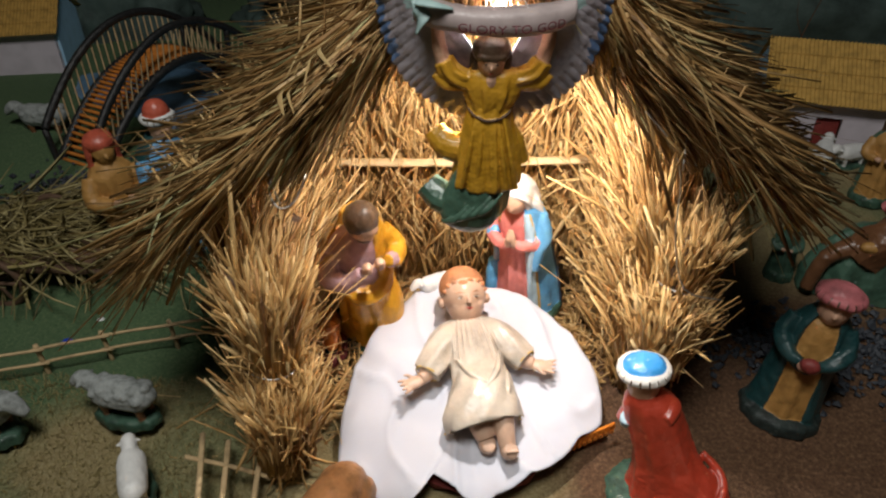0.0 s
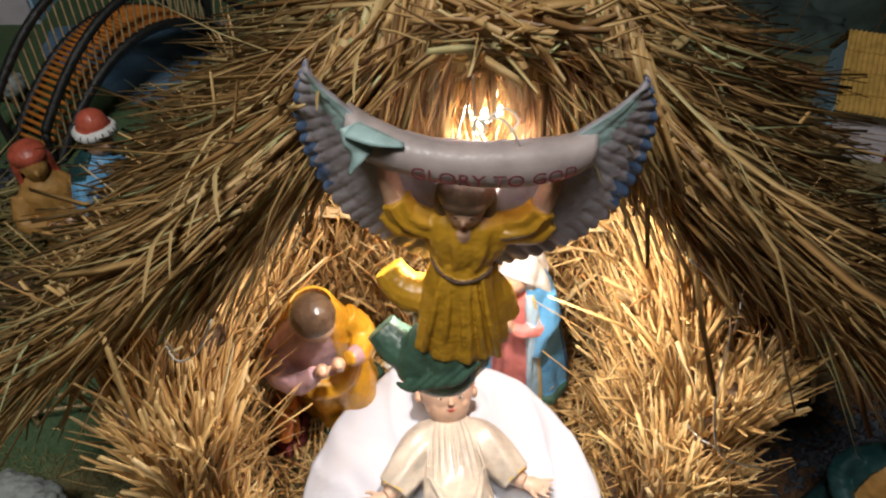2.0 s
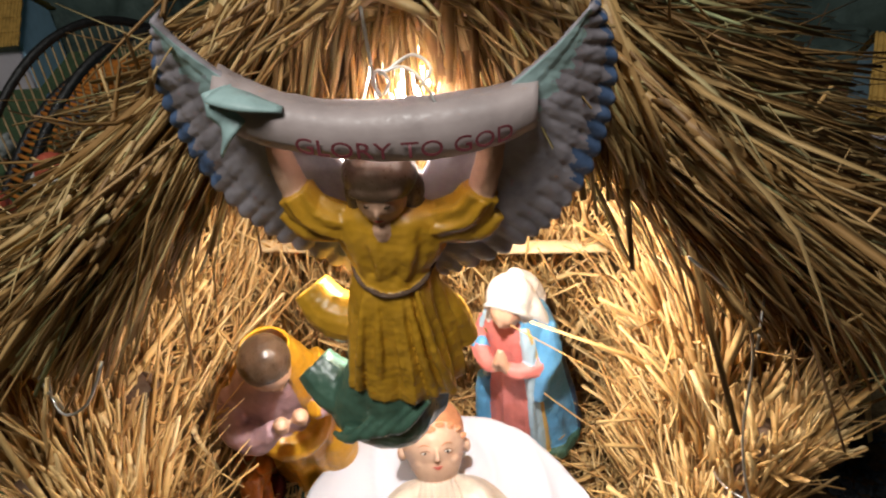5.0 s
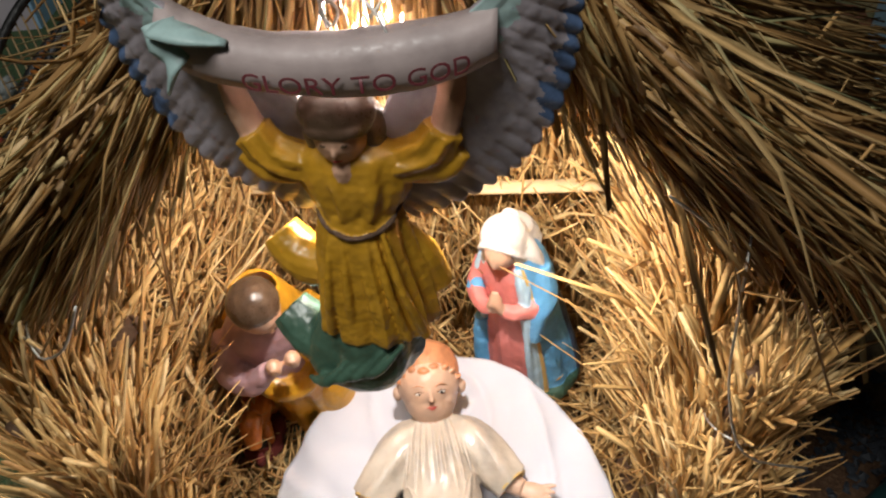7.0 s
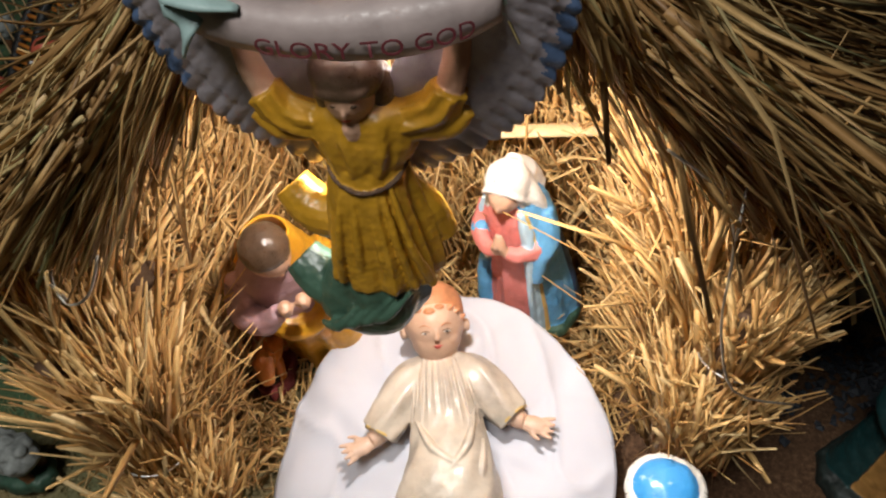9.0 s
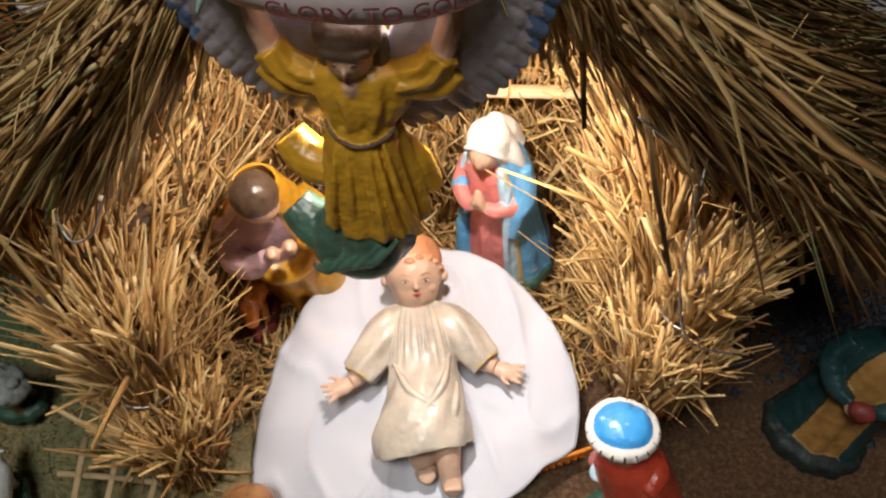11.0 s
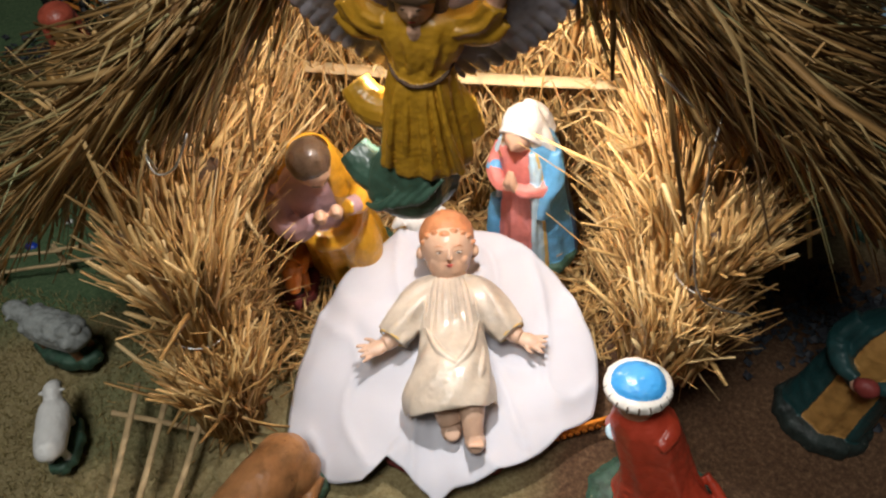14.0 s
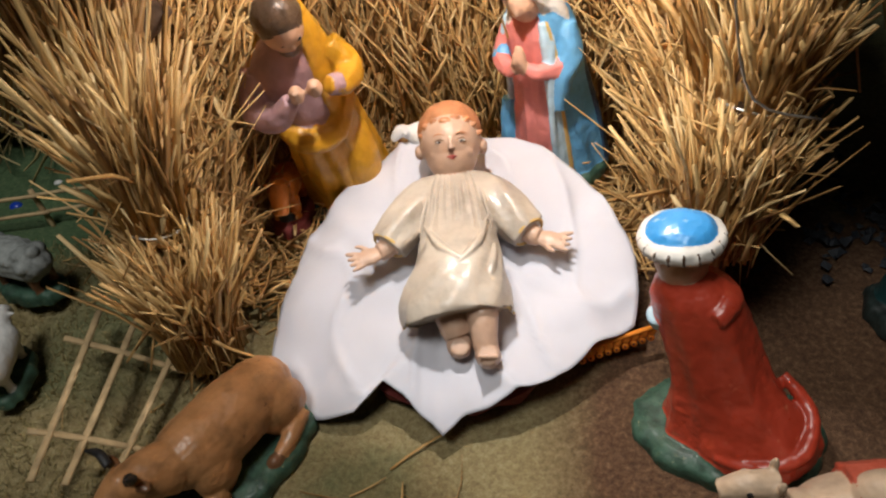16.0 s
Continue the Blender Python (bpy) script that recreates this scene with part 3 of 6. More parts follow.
def wall_straw(name, a, b, top_a, top_b, n, inward, lean=0.25):
    """An upright wall of ragged straw between two plan points."""
    a, b = np.array(a), np.array(b)
    t = rng.random(n)
    xy = a + t[:, None] * (b - a)
    top = top_a + t * (top_b - top_a)
    z0 = 0.04 + (top - 0.14) * rng.random(n) ** 1.1
    off = rng.random(n) * 0.035
    P = np.stack([xy[:, 0] + inward[0] * off, xy[:, 1] + inward[1] * off, z0], 1)
    along = (b - a) / np.linalg.norm(b - a)
    k = np.clip(rng.normal(size=n), -1.5, 1.5) * lean * 1.7
    k = np.where(t < 0.3, np.abs(k) * 0.7, k)
    D = np.stack([along[0] * k + inward[0] * 0.10 * rng.normal(size=n), along[1] * k + inward[1] * 0.10 * rng.normal(size=n), np.ones(n)], 1)
    L = np.minimum(0.09 + 0.17 * rng.random(n), (top - z0) * 1.05 + 0.03)
    L = clear_of_figures(P, D, L)
    hutpart(stalks(name, P, D, L, 0.0013 + 0.0016 * rng.random(n) ** 1.5, STRAW, bend=0.20, leaf=0.45, kink=0.14))
    m = n // 2
    i = rng.integers(0, n, m)
    Q = P[i] + np.stack([np.full(m, inward[0]), np.full(m, inward[1]), np.zeros(m)], 1) * 0.012
    ang = rng.random(m) * 6.28
    Q[:, 1] = np.maximum(Q[:, 1], min(a[1], b[1]) + 0.05)
    D2 = np.stack([along[0] * np.cos(ang) + inward[0] * 0.14 * rng.random(m), along[1] * np.cos(ang) + inward[1] * 0.14 * rng.random(m), np.sin(ang)], 1)
    D2[:, 1] = np.where(Q[:, 1] < min(a[1], b[1]) + 0.12, np.abs(D2[:, 1]), D2[:, 1])
    hutpart(stalks("wall_fringe", Q, D2, clear_of_figures(Q, D2, 0.03 + 0.09 * rng.random(m)), 0.0012 + 0.0015 * rng.random(m), STRAW, bend=0.28, leaf=0.45, kink=0.4))
    # opaque slab added behind the wall straw to keep light in
    o = np.array((inward[0], inward[1])) * -0.008
    pts = [Vector((*(a + o), 0.02)), Vector((*(b + o), 0.02)), Vector((*(b + o), top_b)), Vector((*(a + o), top_a))]
    slab("wall_mat", pts, BACKING, 0.005)


wall_straw("west_wall_straw", (-0.280, 0.70), (-0.272, 1.17), 0.54, 0.53, 3400, (1, 0.0))
wall_straw("east_wall_straw", (0.350, 0.83), (0.305, 1.17), 0.57, 0.56, 3500, (-1, -0.05))
wall_straw("north_wall_straw", (-0.275, 1.165), (0.315, 1.165), 0.58, 0.58, 3600, (0, -1), lean=0.16)
# added slab that blocks light behind the gable straw
slab("gable_mat", [Vector((-0.30, 1.185, 0.5)), Vector((0.33, 1.185, 0.5)), Vector((0.30, 1.185, 0.56)), Vector((0.09, 1.185, 0.77)), Vector((-0.20, 1.185, 0.56))], BACKING, 0.006)


def gable_straw(n):
    x = 0.06 + 0.24 * (rng.random(n) * 2 - 1)
    z0 = 0.45 + 0.05 * rng.random(n)
    L = np.maximum(0.05, roof_z(np.abs(x - RIDGE_X)) - z0)
    P = np.stack([x, 1.17 - 0.02 * rng.random(n), z0], 1)
    D = np.stack([0.12 * rng.normal(size=n), 0.04 * rng.normal(size=n), np.ones(n)], 1)
    hutpart(stalks("gable_straw", P, D, L, 0.0015 + 0.001 * rng.random(n), STRAW, bend=0.06, leaf=0.2))


gable_straw(900)


def pillar(base, tie_z, top, r0, r1, n, top_len):
    """A sheaf that stands as a post: tied round the middle, splayed out at its head."""
    base, top = np.array(base), np.array(top)
    a = rng.random(n) * 6.283
    q = np.sqrt(rng.random(n))
    t = (tie_z - base[2]) / (top[2] - base[2])
    tie = base + (top - base) * t
    low = np.stack([base[0] + r0 * q * np.cos(a), base[1] + r0 * q * np.sin(a), base[2] + 0.045 * rng.random(n) ** 2], 1)
    mid = np.stack([tie[0] + r0 * 0.80 * q * np.cos(a), tie[1] + r0 * 0.80 * q * np.sin(a), np.full(n, tie_z)], 1)
    D = mid - low + rng.normal(size=(n, 3)) * 0.016
    hutpart(stalks("sheaf_foot", low, D, np.linalg.norm(D, axis=1) * (0.5 + 0.55 * rng.random(n)), 0.0013 + 0.0013 * rng.random(n), STRAW, bend=0.14, leaf=0.5, kink=0.2))
    hi = np.stack([top[0] + r1 * q * np.cos(a), top[1] + r1 * q * np.sin(a), top[2] + top_len * rng.normal(size=n)], 1)
    D = hi - mid
    D = D + np.clip(rng.normal(size=(n, 3)), -1.6, 1.6) * 0.10 * np.linalg.norm(D, axis=1)[:, None]
    hutpart(stalks("sheaf_head", mid, D, np.linalg.norm(D, axis=1) * (0.55 + 0.47 * rng.random(n)), 0.0014 + 0.0016 * rng.random(n), STRAW, bend=0.13, leaf=0.5, kink=0.12))
    # broken stalks that stick out round the sheaf
    m = n // 3
    i = rng.integers(0, n, m)
    P = low[i] + (mid[i] - low[i]) * (0.1 + 1.3 * rng.random(m))[:, None]
    P[:, :2] = base[:2] + (P[:, :2] - base[:2]) * 1.15
    way = (hi - mid)[i] / np.linalg.norm((hi - mid)[i], axis=1)[:, None] * np.where(rng.random(m) < 0.5, -1, 1)[:, None]
    round_ = np.stack([-np.sin(a[i]), np.cos(a[i]), np.zeros(m)], 1)
    D = way + round_ * (0.7 * rng.normal(size=m))[:, None] + 0.12 * rng.normal(size=(m, 3))
    hutpart(stalks("sheaf_fringe", P, D, 0.03 + 0.06 * rng.random(m), 0.0012 + 0.0014 * rng.random(m), STRAW, bend=0.2, leaf=0.5, kink=0.2))
    ring = [Vector((tie[0] + r0 * 0.83 * math.cos(k * 0.524), tie[1] + r0 * 0.83 * math.sin(k * 0.524), tie_z + 0.004 * math.sin(k))) for k in range(13)]
    hutpart(link_bm("tie_wire", rod_bm(ring, 0.0012, 6), WIRE))


pillar((-0.245, 0.700, 0.04), 0.240, (-0.244, 0.730, 0.425), 0.046, 0.040, 1400, 0.034)
pillar((0.342, 0.805, 0.165), 0.330, (0.376, 0.826, 0.440), 0.042, 0.046, 1100, 0.028)
hutpart(tagged(link_bm("post", rod_bm([Vector((0.345, 0.81, 0.03)), Vector((0.343, 0.80, 0.2)), Vector((0.35, 0.80, 0.42))], 0.011, 10), DARKWOOD), "dark wooden post"))
hutpart(tagged(link_bm("post", rod_bm([Vector((-0.27, 0.70, 0.06)), Vector((-0.27, 0.70, 0.42))], 0.011, 10), DARKWOOD), "dark wooden post"))


def litter(n):
    x = -0.24 + 0.54 * rng.random(n)
    y = 0.70 + 0.46 * rng.random(n)
    keep = (np.hypot(x - 0.04, y - 0.82) > 0.235) & ((x < 0.1) | (y > 0.86)) & ((x > -0.1) | (y > 0.76))
    x, y = x[keep], y[keep]
    m = len(x)
    P = np.stack([x, y, ground_z(x, y) + 0.004 + 0.035 * rng.random(m)], 1)
    a = rng.random(m) * 6.28
    cx, sy = np.cos(a), np.sin(a)
    cx = np.where(x < -0.14, np.abs(cx), np.where(x > 0.2, -np.abs(cx), cx))
    sy = np.where(y < 0.82, np.abs(sy), sy)
    D = np.stack([cx, sy, 0.15 * rng.normal(size=m)], 1)
    ob = stalks("floor_straw", P, D, 0.05 + 0.08 * rng.random(m), 0.0014 + 0.0011 * rng.random(m), STRAW, bend=0.15, leaf=0.25)
    tagged(ob, "loose straw strewn over the hut floor", "straw", kind="stuff")


litter(2600)
for k, (pts, r) in enumerate([([(-0.26, 1.112, 0.365), (0.02, 1.108, 0.370), (0.27, 1.106, 0.382)], 0.0125)]):
    hutpart(tagged(link_bm("cross_beam", rod_bm([Vector(p) for p in pts], r, 10, 0.45), BAMBOO), "split bamboo lath"))
hutpart(tagged(link_bm("roof_pole", rod_bm([Vector((-0.20, 0.80, 0.44)), Vector((-0.34, 0.745, 0.315))], 0.011, 8), DARKWOOD), "dark wooden pole end"))
for pts in ([(0.255, 0.768, 0.622), (0.300, 0.785, 0.570), (0.318, 0.780, 0.520), (0.322, 0.765, 0.44), (0.345, 0.752, 0.365), (0.40, 0.755, 0.345)],
            [(-0.21, 0.84, 0.575), (-0.212, 0.79, 0.565), (-0.205, 0.715, 0.545), (-0.19, 0.69, 0.525), (-0.17, 0.695, 0.53), (-0.155, 0.71, 0.56)],
            [(-0.25, 0.99, 0.606), (-0.235, 0.88, 0.612), (-0.215, 0.78, 0.604), (-0.198, 0.700, 0.570), (-0.186, 0.690, 0.530)],
            [(0.365, 0.94, 0.592), (0.338, 0.868, 0.606), (0.320, 0.80, 0.585), (0.312, 0.762, 0.545)]):
    hutpart(link_bm("binding_wire", rod_bm([Vector(p) for p in pts], 0.0011, 6), WIRE))


# ---- the bulb in the hut ----
def bulb():
    m, nt, b = nodes_of("lit_bulb_glass")
    b.inputs["Emission Color"].default_value = (1.0, 0.9, 0.78, 1)
    b.inputs["Emission Strength"].default_value = 40
    top = empty("hanging_bulb", BULB, "lit glass bulb on a black holder under the ridge", "light bulb")
    c = Clay()
    c.loft([(0, 0, 0.018, 0.006, 0.006), (0, 0, 0.012, 0.009, 0.009), (0, 0, 0.0, 0.0125, 0.0125), (0, 0, -0.010, 0.008, 0.008), (0, 0, -0.0135, 0.002, 0.002)], m, seg=20)
    g = c.finish("glass", label="glowing glass", category="")
    g.parent = top
    g.visible_shadow = False
    c = Clay()
    c.loft([(0, 0, 0.016, 0.010, 0.010), (0, 0, 0.022, 0.011, 0.011), (0, 0, 0.046, 0.010, 0.010), (0, 0, 0.050, 0.004, 0.004)], DARKSPOT, seg=20)
    h = c.finish("holder", label="black lamp holder", category="")
    h.parent = top
    part("cable", rod_bm([Vector((0, 0, 0.049)), Vector((0.002, 0.01, 0.065)), Vector((0.02, 0.05, 0.075)), Vector((0.05, 0.25, 0.08))], 0.0022, 8), DARKSPOT, top)
    for o in (h,):
        o.location = (0, 0, 0)


bulb()


# ---- statues ----
def head(c, at, r, skin, hair, nose=(0, -1, 0), cap=0.5, beard=False, eyes=True):
    """A plain rounded head that faces the way of nose."""
    at, f = Vector(at), Vector(nose).normalized()
    s = f.cross(Vector((0, 0, 1))).normalized()
    u = s.cross(f)
    c.ell(at, (r * 0.86, r * 0.95, r * 1.08), skin)
    c.ell(at - f * r * 0.22 + u * r * 0.22, (r * 0.98, r * 1.0, r * 1.02), hair)
    c.ell(at + f * r * 0.93 - u * r * 0.12, (r * 0.13, r * 0.15, r * 0.2), skin, seg=10, rings=8)
    if eyes:
        for k in (-1, 1):
            c.ell(at + f * r * 0.84 + s * k * r * 0.33 + u * r * 0.10, (r * 0.13, r * 0.09, r * 0.06), DARKSPOT, seg=10, rings=6)
        c.ell(at + f * r * 0.86 - u * r * 0.48, (r * 0.18, r * 0.10, r * 0.06), LIP, seg=10, rings=6)
    if beard:
        c.ell(at + f * r * 0.62 - u * r * 0.72, (r * 0.5, r * 0.42, r * 0.45), hair)


def hand(c, at, way, r, skin, up=(0, 0, 1), spread=0.35):
    """A small open palm with four fingers and a thumb."""
    at, w = Vector(at), Vector(way).normalized()
    s = w.cross(Vector(up)).normalized()
    c.tube([at - w * r * 0.8, at, at + w * r * 0.9], [r * 0.55, r * 0.75, r * 0.62], skin, seg=12, flat=0.5, up=up)
    for k in range(4):
        o = s * r * (k - 1.5) * 0.36
        d = (w + s * (k - 1.5) * spread * 0.4 + Vector(up) * 0.25).normalized()
        c.tube([at + o + w * r * 0.7, at + o + w * r * 0.7 + d * r * 0.6, at + o + w * r * 0.7 + d * r * 1.05], [r * 0.2, r * 0.19, r * 0.12], skin, seg=8)
    c.tube([at + s * r * 0.55, at + s * r * 0.95 + w * r * 0.35 + Vector(up) * r * 0.2, at + s * r * 1.1 + w * r * 0.8 + Vector(up) * r * 0.35], [r * 0.24, r * 0.2, r * 0.12], skin, seg=8)


def angel():
    c = Clay()
    # robe: shoulders, belt, long flared skirt
    c.loft([(0, 0.0, 0.192, 0.012, 0.011, 0), (0, 0.0, 0.184, 0.034, 0.019, 0.2), (0, 0.0, 0.170, 0.035, 0.022, 0.7), (0, 0.0, 0.155, 0.030, 0.022, 1), (-0.002, 0.0, 0.143, 0.025, 0.020, 0.8)], ANGELY, folds=11, amp=0.055, seg=90)
    c.tube([(-0.030, 0.004, 0.147), (-0.022, -0.0165, 0.139), (-0.002, -0.0245, 0.134), (0.018, -0.0165, 0.139), (0.026, 0.004, 0.147)], [0.0015] * 5, DARKWOOD, seg=10)
    c.loft([(-0.002, 0, 0.146, 0.025, 0.020, 0.4), (-0.003, -0.001, 0.120, 0.029, 0.024, 1), (-0.003, -0.001, 0.092, 0.034, 0.026, 1.2), (-0.003, -0.001, 0.062, 0.038, 0.028, 1.3), (-0.004, -0.001, 0.043, 0.039, 0.028, 1.2), (-0.004, 0, 0.040, 0.032, 0.023, 0.6)], ANGELY, folds=9, amp=0.075)
    c.tube([(0.016, 0.006, 0.122), (0.030, 0.010, 0.095), (0.039, 0.012, 0.066)], [0.007, 0.011, 0.010], ANGELY, seg=14)
    # green underskirt, swept to one side
    c.loft([(-0.008, 0.004, 0.062, 0.030, 0.024, 0.5), (-0.014, 0.002, 0.036, 0.038, 0.028, 1), (-0.018, 0.0, 0.010, 0.041, 0.030, 1.2), (-0.022, -0.002, -0.010, 0.033, 0.025, 1), (-0.024, -0.002, -0.024, 0.013, 0.012, 0.4)], GREENROBE, folds=4, amp=0.06)
    for q in range(4):
        c.tube([(0.016 - 0.012 * q, -0.024, 0.040 - 0.004 * q), (-0.006 - 0.012 * q, -0.031, 0.018 - 0.004 * q), (-0.034 - 0.008 * q, -0.022, 0.008 - 0.003 * q)], [0.002, 0.0042, 0.002], GREENROBE, seg=10)
    c.tube([(-0.020, 0.004, 0.020), (-0.055, 0.008, 0.014), (-0.078, 0.018, 0.030)], [0.024, 0.022, 0.017], GREENROBE, seg=16, folds=4, amp=0.06)
    c.tube([(-0.022, 0.010, 0.086), (-0.050, 0.012, 0.086), (-0.068, 0.020, 0.104)], [0.018, 0.018, 0.014], ANGELY, seg=16)
    for q, (xa, xb) in enumerate(((-0.018, -0.033), (-0.010, -0.016), (-0.001, 0.004), (0.008, 0.020), (0.014, 0.032))):
        c.tube([(xa, -0.019, 0.136), ((xa + xb) / 2, -0.0265, 0.092), (xb, -0.0270 + 0.25 * abs(xb), 0.045)], [0.0014, 0.0032, 0.0038], ANGELY, seg=10)
    # raised arms to the banner
    for k in (-1, 1):
        c.tube([(k * 0.017, 0, 0.172), (k * 0.033, -0.003, 0.177), (k * 0.047, -0.003, 0.185), (k * 0.055, -0.003, 0.198)], [0.012, 0.0125, 0.0125, 0.0115], ANGELY, seg=28, folds=7, amp=0.12)
        c.tube([(k * 0.034, -0.004, 0.168), (k * 0.052, -0.004, 0.171), (k * 0.065, -0.003, 0.182)], [0.006, 0.0075, 0.0045], ANGELY, seg=14)
        c.tube([(k * 0.054, -0.002, 0.192), (k * 0.060, 0.0, 0.218), (k * 0.062, 0.002, 0.244)], [0.0085, 0.0082, 0.007], SKIN, seg=12)
    # bowed head with bobbed hair
    c.ell((-0.002, -0.011, 0.199), (0.0145, 0.0155, 0.0180), SKIN, rot=(32, 0, 0))
    c.ell((-0.002, -0.007, 0.212), (0.0215, 0.0205, 0.0180), BROWNHAIR, seg=28, rings=18)
    c.ell((-0.002, -0.0225, 0.2085), (0.0160, 0.0065, 0.0050), BROWNHAIR, rot=(20, 0, 0))
    for k in (-1, 1):
        c.ell((k * 0.0165 - 0.002, 0.001, 0.197), (0.0075, 0.012, 0.016), BROWNHAIR)
        c.ell((k * 0.0055 - 0.002, -0.0255, 0.2005), (0.0026, 0.0014, 0.0009), BROWNHAIR, seg=8, rings=6)
    c.ell((-0.002, -0.0262, 0.196), (0.0022, 0.0030, 0.0040), SKIN, seg=10, rings=6)
    c.ell((-0.002, -0.0235, 0.1895), (0.0032, 0.0014, 0.0009), LIP, seg=8, rings=6)
    c.ell((-0.002, -0.0150, 0.1795), (0.0075, 0.0075, 0.0100), SKIN, rot=(-14, 0, 0))
    c.melt(0.0009, 2)
    # wings: a thick tapering blade with rows of feathers and a scalloped rim
    for k in (-1, 1):
        line = [(0.026, 0.118), (0.058, 0.134), (0.090, 0.157), (0.112, 0.190), (0.124, 0.231), (0.125, 0.271), (0.114, 0.301)]
        NJ, NQ = 200, 36
        outer = smooth_rows(np.array(line), np.linspace(0, 6, NJ + 1))
        inner = smooth_rows(np.array([(0.012, 0.152), (0.016, 0.190), (0.030, 0.222), (0.052, 0.246), (0.074, 0.264), (0.095, 0.284), (0.109, 0.301)]), np.linspace(0, 6, NJ + 1))
        loops = []
        for j, (x, z) in enumerate(outer):
            ix, iz = inner[j]
            sj = j / NJ
            wide = math.hypot(x - ix, z - iz)
            lobe = abs(math.sin(math.pi * (21 * sj + 0.15 * math.sin(19 * sj))))
            grow = (0.0036 * (0.4 + lobe) - 0.003) / max(wide, 0.01)
            row_f, row_b = [], []
            for q in range(NQ + 1):
                t = q / NQ
                te = t - grow * (1 - t)
                px, pz = x + (ix - x) * te, z + (iz - z) * te
                band = t * 4.2
                step = band - math.floor(band)
                half = 0.5 * (int(band) % 2)
                feather = abs(math.sin(math.pi * (21 * sj + half + 0.15 * math.sin(19 * sj))))
                relief = (0.0010 * (1 - step) * feather ** 0.5 - 0.0004 * (step > 0.9)) * min(1, wide / 0.03) * max(0.25, 1 - 1.6 * t)
                if t > 0.86:
                    relief = 0.0010
                th = 0.0016 + 0.0050 * math.sin(math.pi * min(1, t * 0.9 + 0.06))
                yy = 0.020 - 0.016 * t - 0.010 * (z - 0.128) / 0.17
                row_f.append(Vector((k * px, yy - th - relief, pz)))
                row_b.append(Vector((k * px, yy + th, pz)))
            loops.append(row_f + row_b[::-1])
        first = len(c.bm.faces)
        c.skin(loops, WINGGREY)
        c.bm.faces.ensure_lookup_table()
        blue, aqua, per = c.idx(WINGBLUE), c.idx(WINGTOP), 2 * (NQ + 1)
        for j in range(NJ):
            sj = j / NJ
            for q in range(NQ):
                t, wob = q / NQ, 0.04 * math.sin(j * 0.35) + 0.03 * math.sin(j * 0.83 + k)
                f = c.bm.faces[first + j * per + q]
                if sj > 0.5 and t < 0.15 + wob:
                    f.material_index = blue
                elif sj > 0.58 and t > 0.66 + wob:
                    f.material_index = aqua
    # banner, a curved ribbon held over the head
    def banner_at(v):
        a = v * 0.95
        return Vector((0.086 * math.sin(a) / math.sin(0.95), -0.030 + 0.020 * v * v, 0.245 + 0.010 * v * v - 0.0025 * v))
    loops = []
    for j in range(49):
        v = -1 + j / 24
        o = banner_at(v)
        h = 0.0255 + 0.002 * math.sin(v * 5)
        loops.append([o + Vector((0, 0, -h / 2)), o + Vector((0, -0.0025, -h / 4)), o + Vector((0, -0.003, h / 4)), o + Vector((0, 0.004, h / 2)), o + Vector((0, 0.016, h / 2 + 0.002)), o + Vector((0, 0.018, h / 3)), o + Vector((0, 0.006, -h / 3))])
    c.skin(loops, BANNER)
    c.tube([banner_at(-0.98) + Vector((0.004, -0.004, 0.010)), banner_at(-0.84) + Vector((0, -0.006, -0.002)), banner_at(-0.80) + Vector((-0.010, -0.008, -0.020))], [0.009, 0.010, 0.003], WINGTOP, seg=10, flat=0.35)
    c.tube([banner_at(-0.90) + Vector((0, -0.004, 0.010)), banner_at(-0.66) + Vector((0, -0.004, 0.013)), banner_at(-0.45) + Vector((0, 0.0, 0.012))], [0.010, 0.009, 0.003], WINGTOP, seg=10, flat=0.35)
    c.knead(0.0007, 90)
    # lettering laid along the ribbon
    cu = bpy.data.curves.new("lettering", "FONT")
    cu.body, cu.size, cu.extrude, cu.align_x, cu.resolution_u = "GLORY TO GOD", 0.0165, 0.0003, "CENTER", 3
    tmp = new("lettering", cu)
    bpy.context.view_layer.update()
    me = bpy.data.meshes.new_from_object(tmp.evaluated_get(bpy.context.evaluated_depsgraph_get()))
    i = c.idx(LETTER)
    xs = [v.co.x for v in me.vertices]
    half = max(abs(min(xs)), abs(max(xs)))
    vs = []
    for v in me.vertices:
        f = 0.21 + 0.60 * v.co.x / half
        o = banner_at(f)
        vs.append(c.bm.verts.new(o + Vector((0, -0.0052 - v.co.z, v.co.y * 0.78 - 0.0085))))
    for p in me.polygons:
        try:
            c.bm.faces.new([vs[q] for q in p.vertices]).material_index = i
        except ValueError:
            pass
    bpy.data.objects.remove(tmp)
    bpy.data.curves.remove(cu)
    bpy.data.meshes.remove(me)
    return c.finish("angel_statue", pose(0.068, 0.727, 0.502, 0, 0, 1), "painted angel figure in mustard robe holding a lettered banner", "statue")


angel()
hook = empty("hanging_hook", (0.074, 0.714, 0.763), "twisted wire loop that holds the angel figure", "wire hook")
for pts in ([(0.0, 0, 0.0), (-0.004, 0, 0.008), (0.0, 0, 0.014), (0.005, 0, 0.008), (0.001, 0.002, 0.0)], [(0, 0, 0.012), (0.012, 0.004, 0.014), (0.022, 0, 0.008), (0.030, -0.006, -0.004)], [(-0.002, 0, 0.0), (-0.003, -0.002, 0.02), (-0.006, 0.004, 0.045)], [(0.003, 0.002, 0.012), (0.016, 0.01, 0.018), (0.026, 0.006, 0.012), (0.02, 0, 0.004)]):
    part("wire", rod_bm([Vector(p) for p in pts], 0.0009, 6), WIRE, hook)


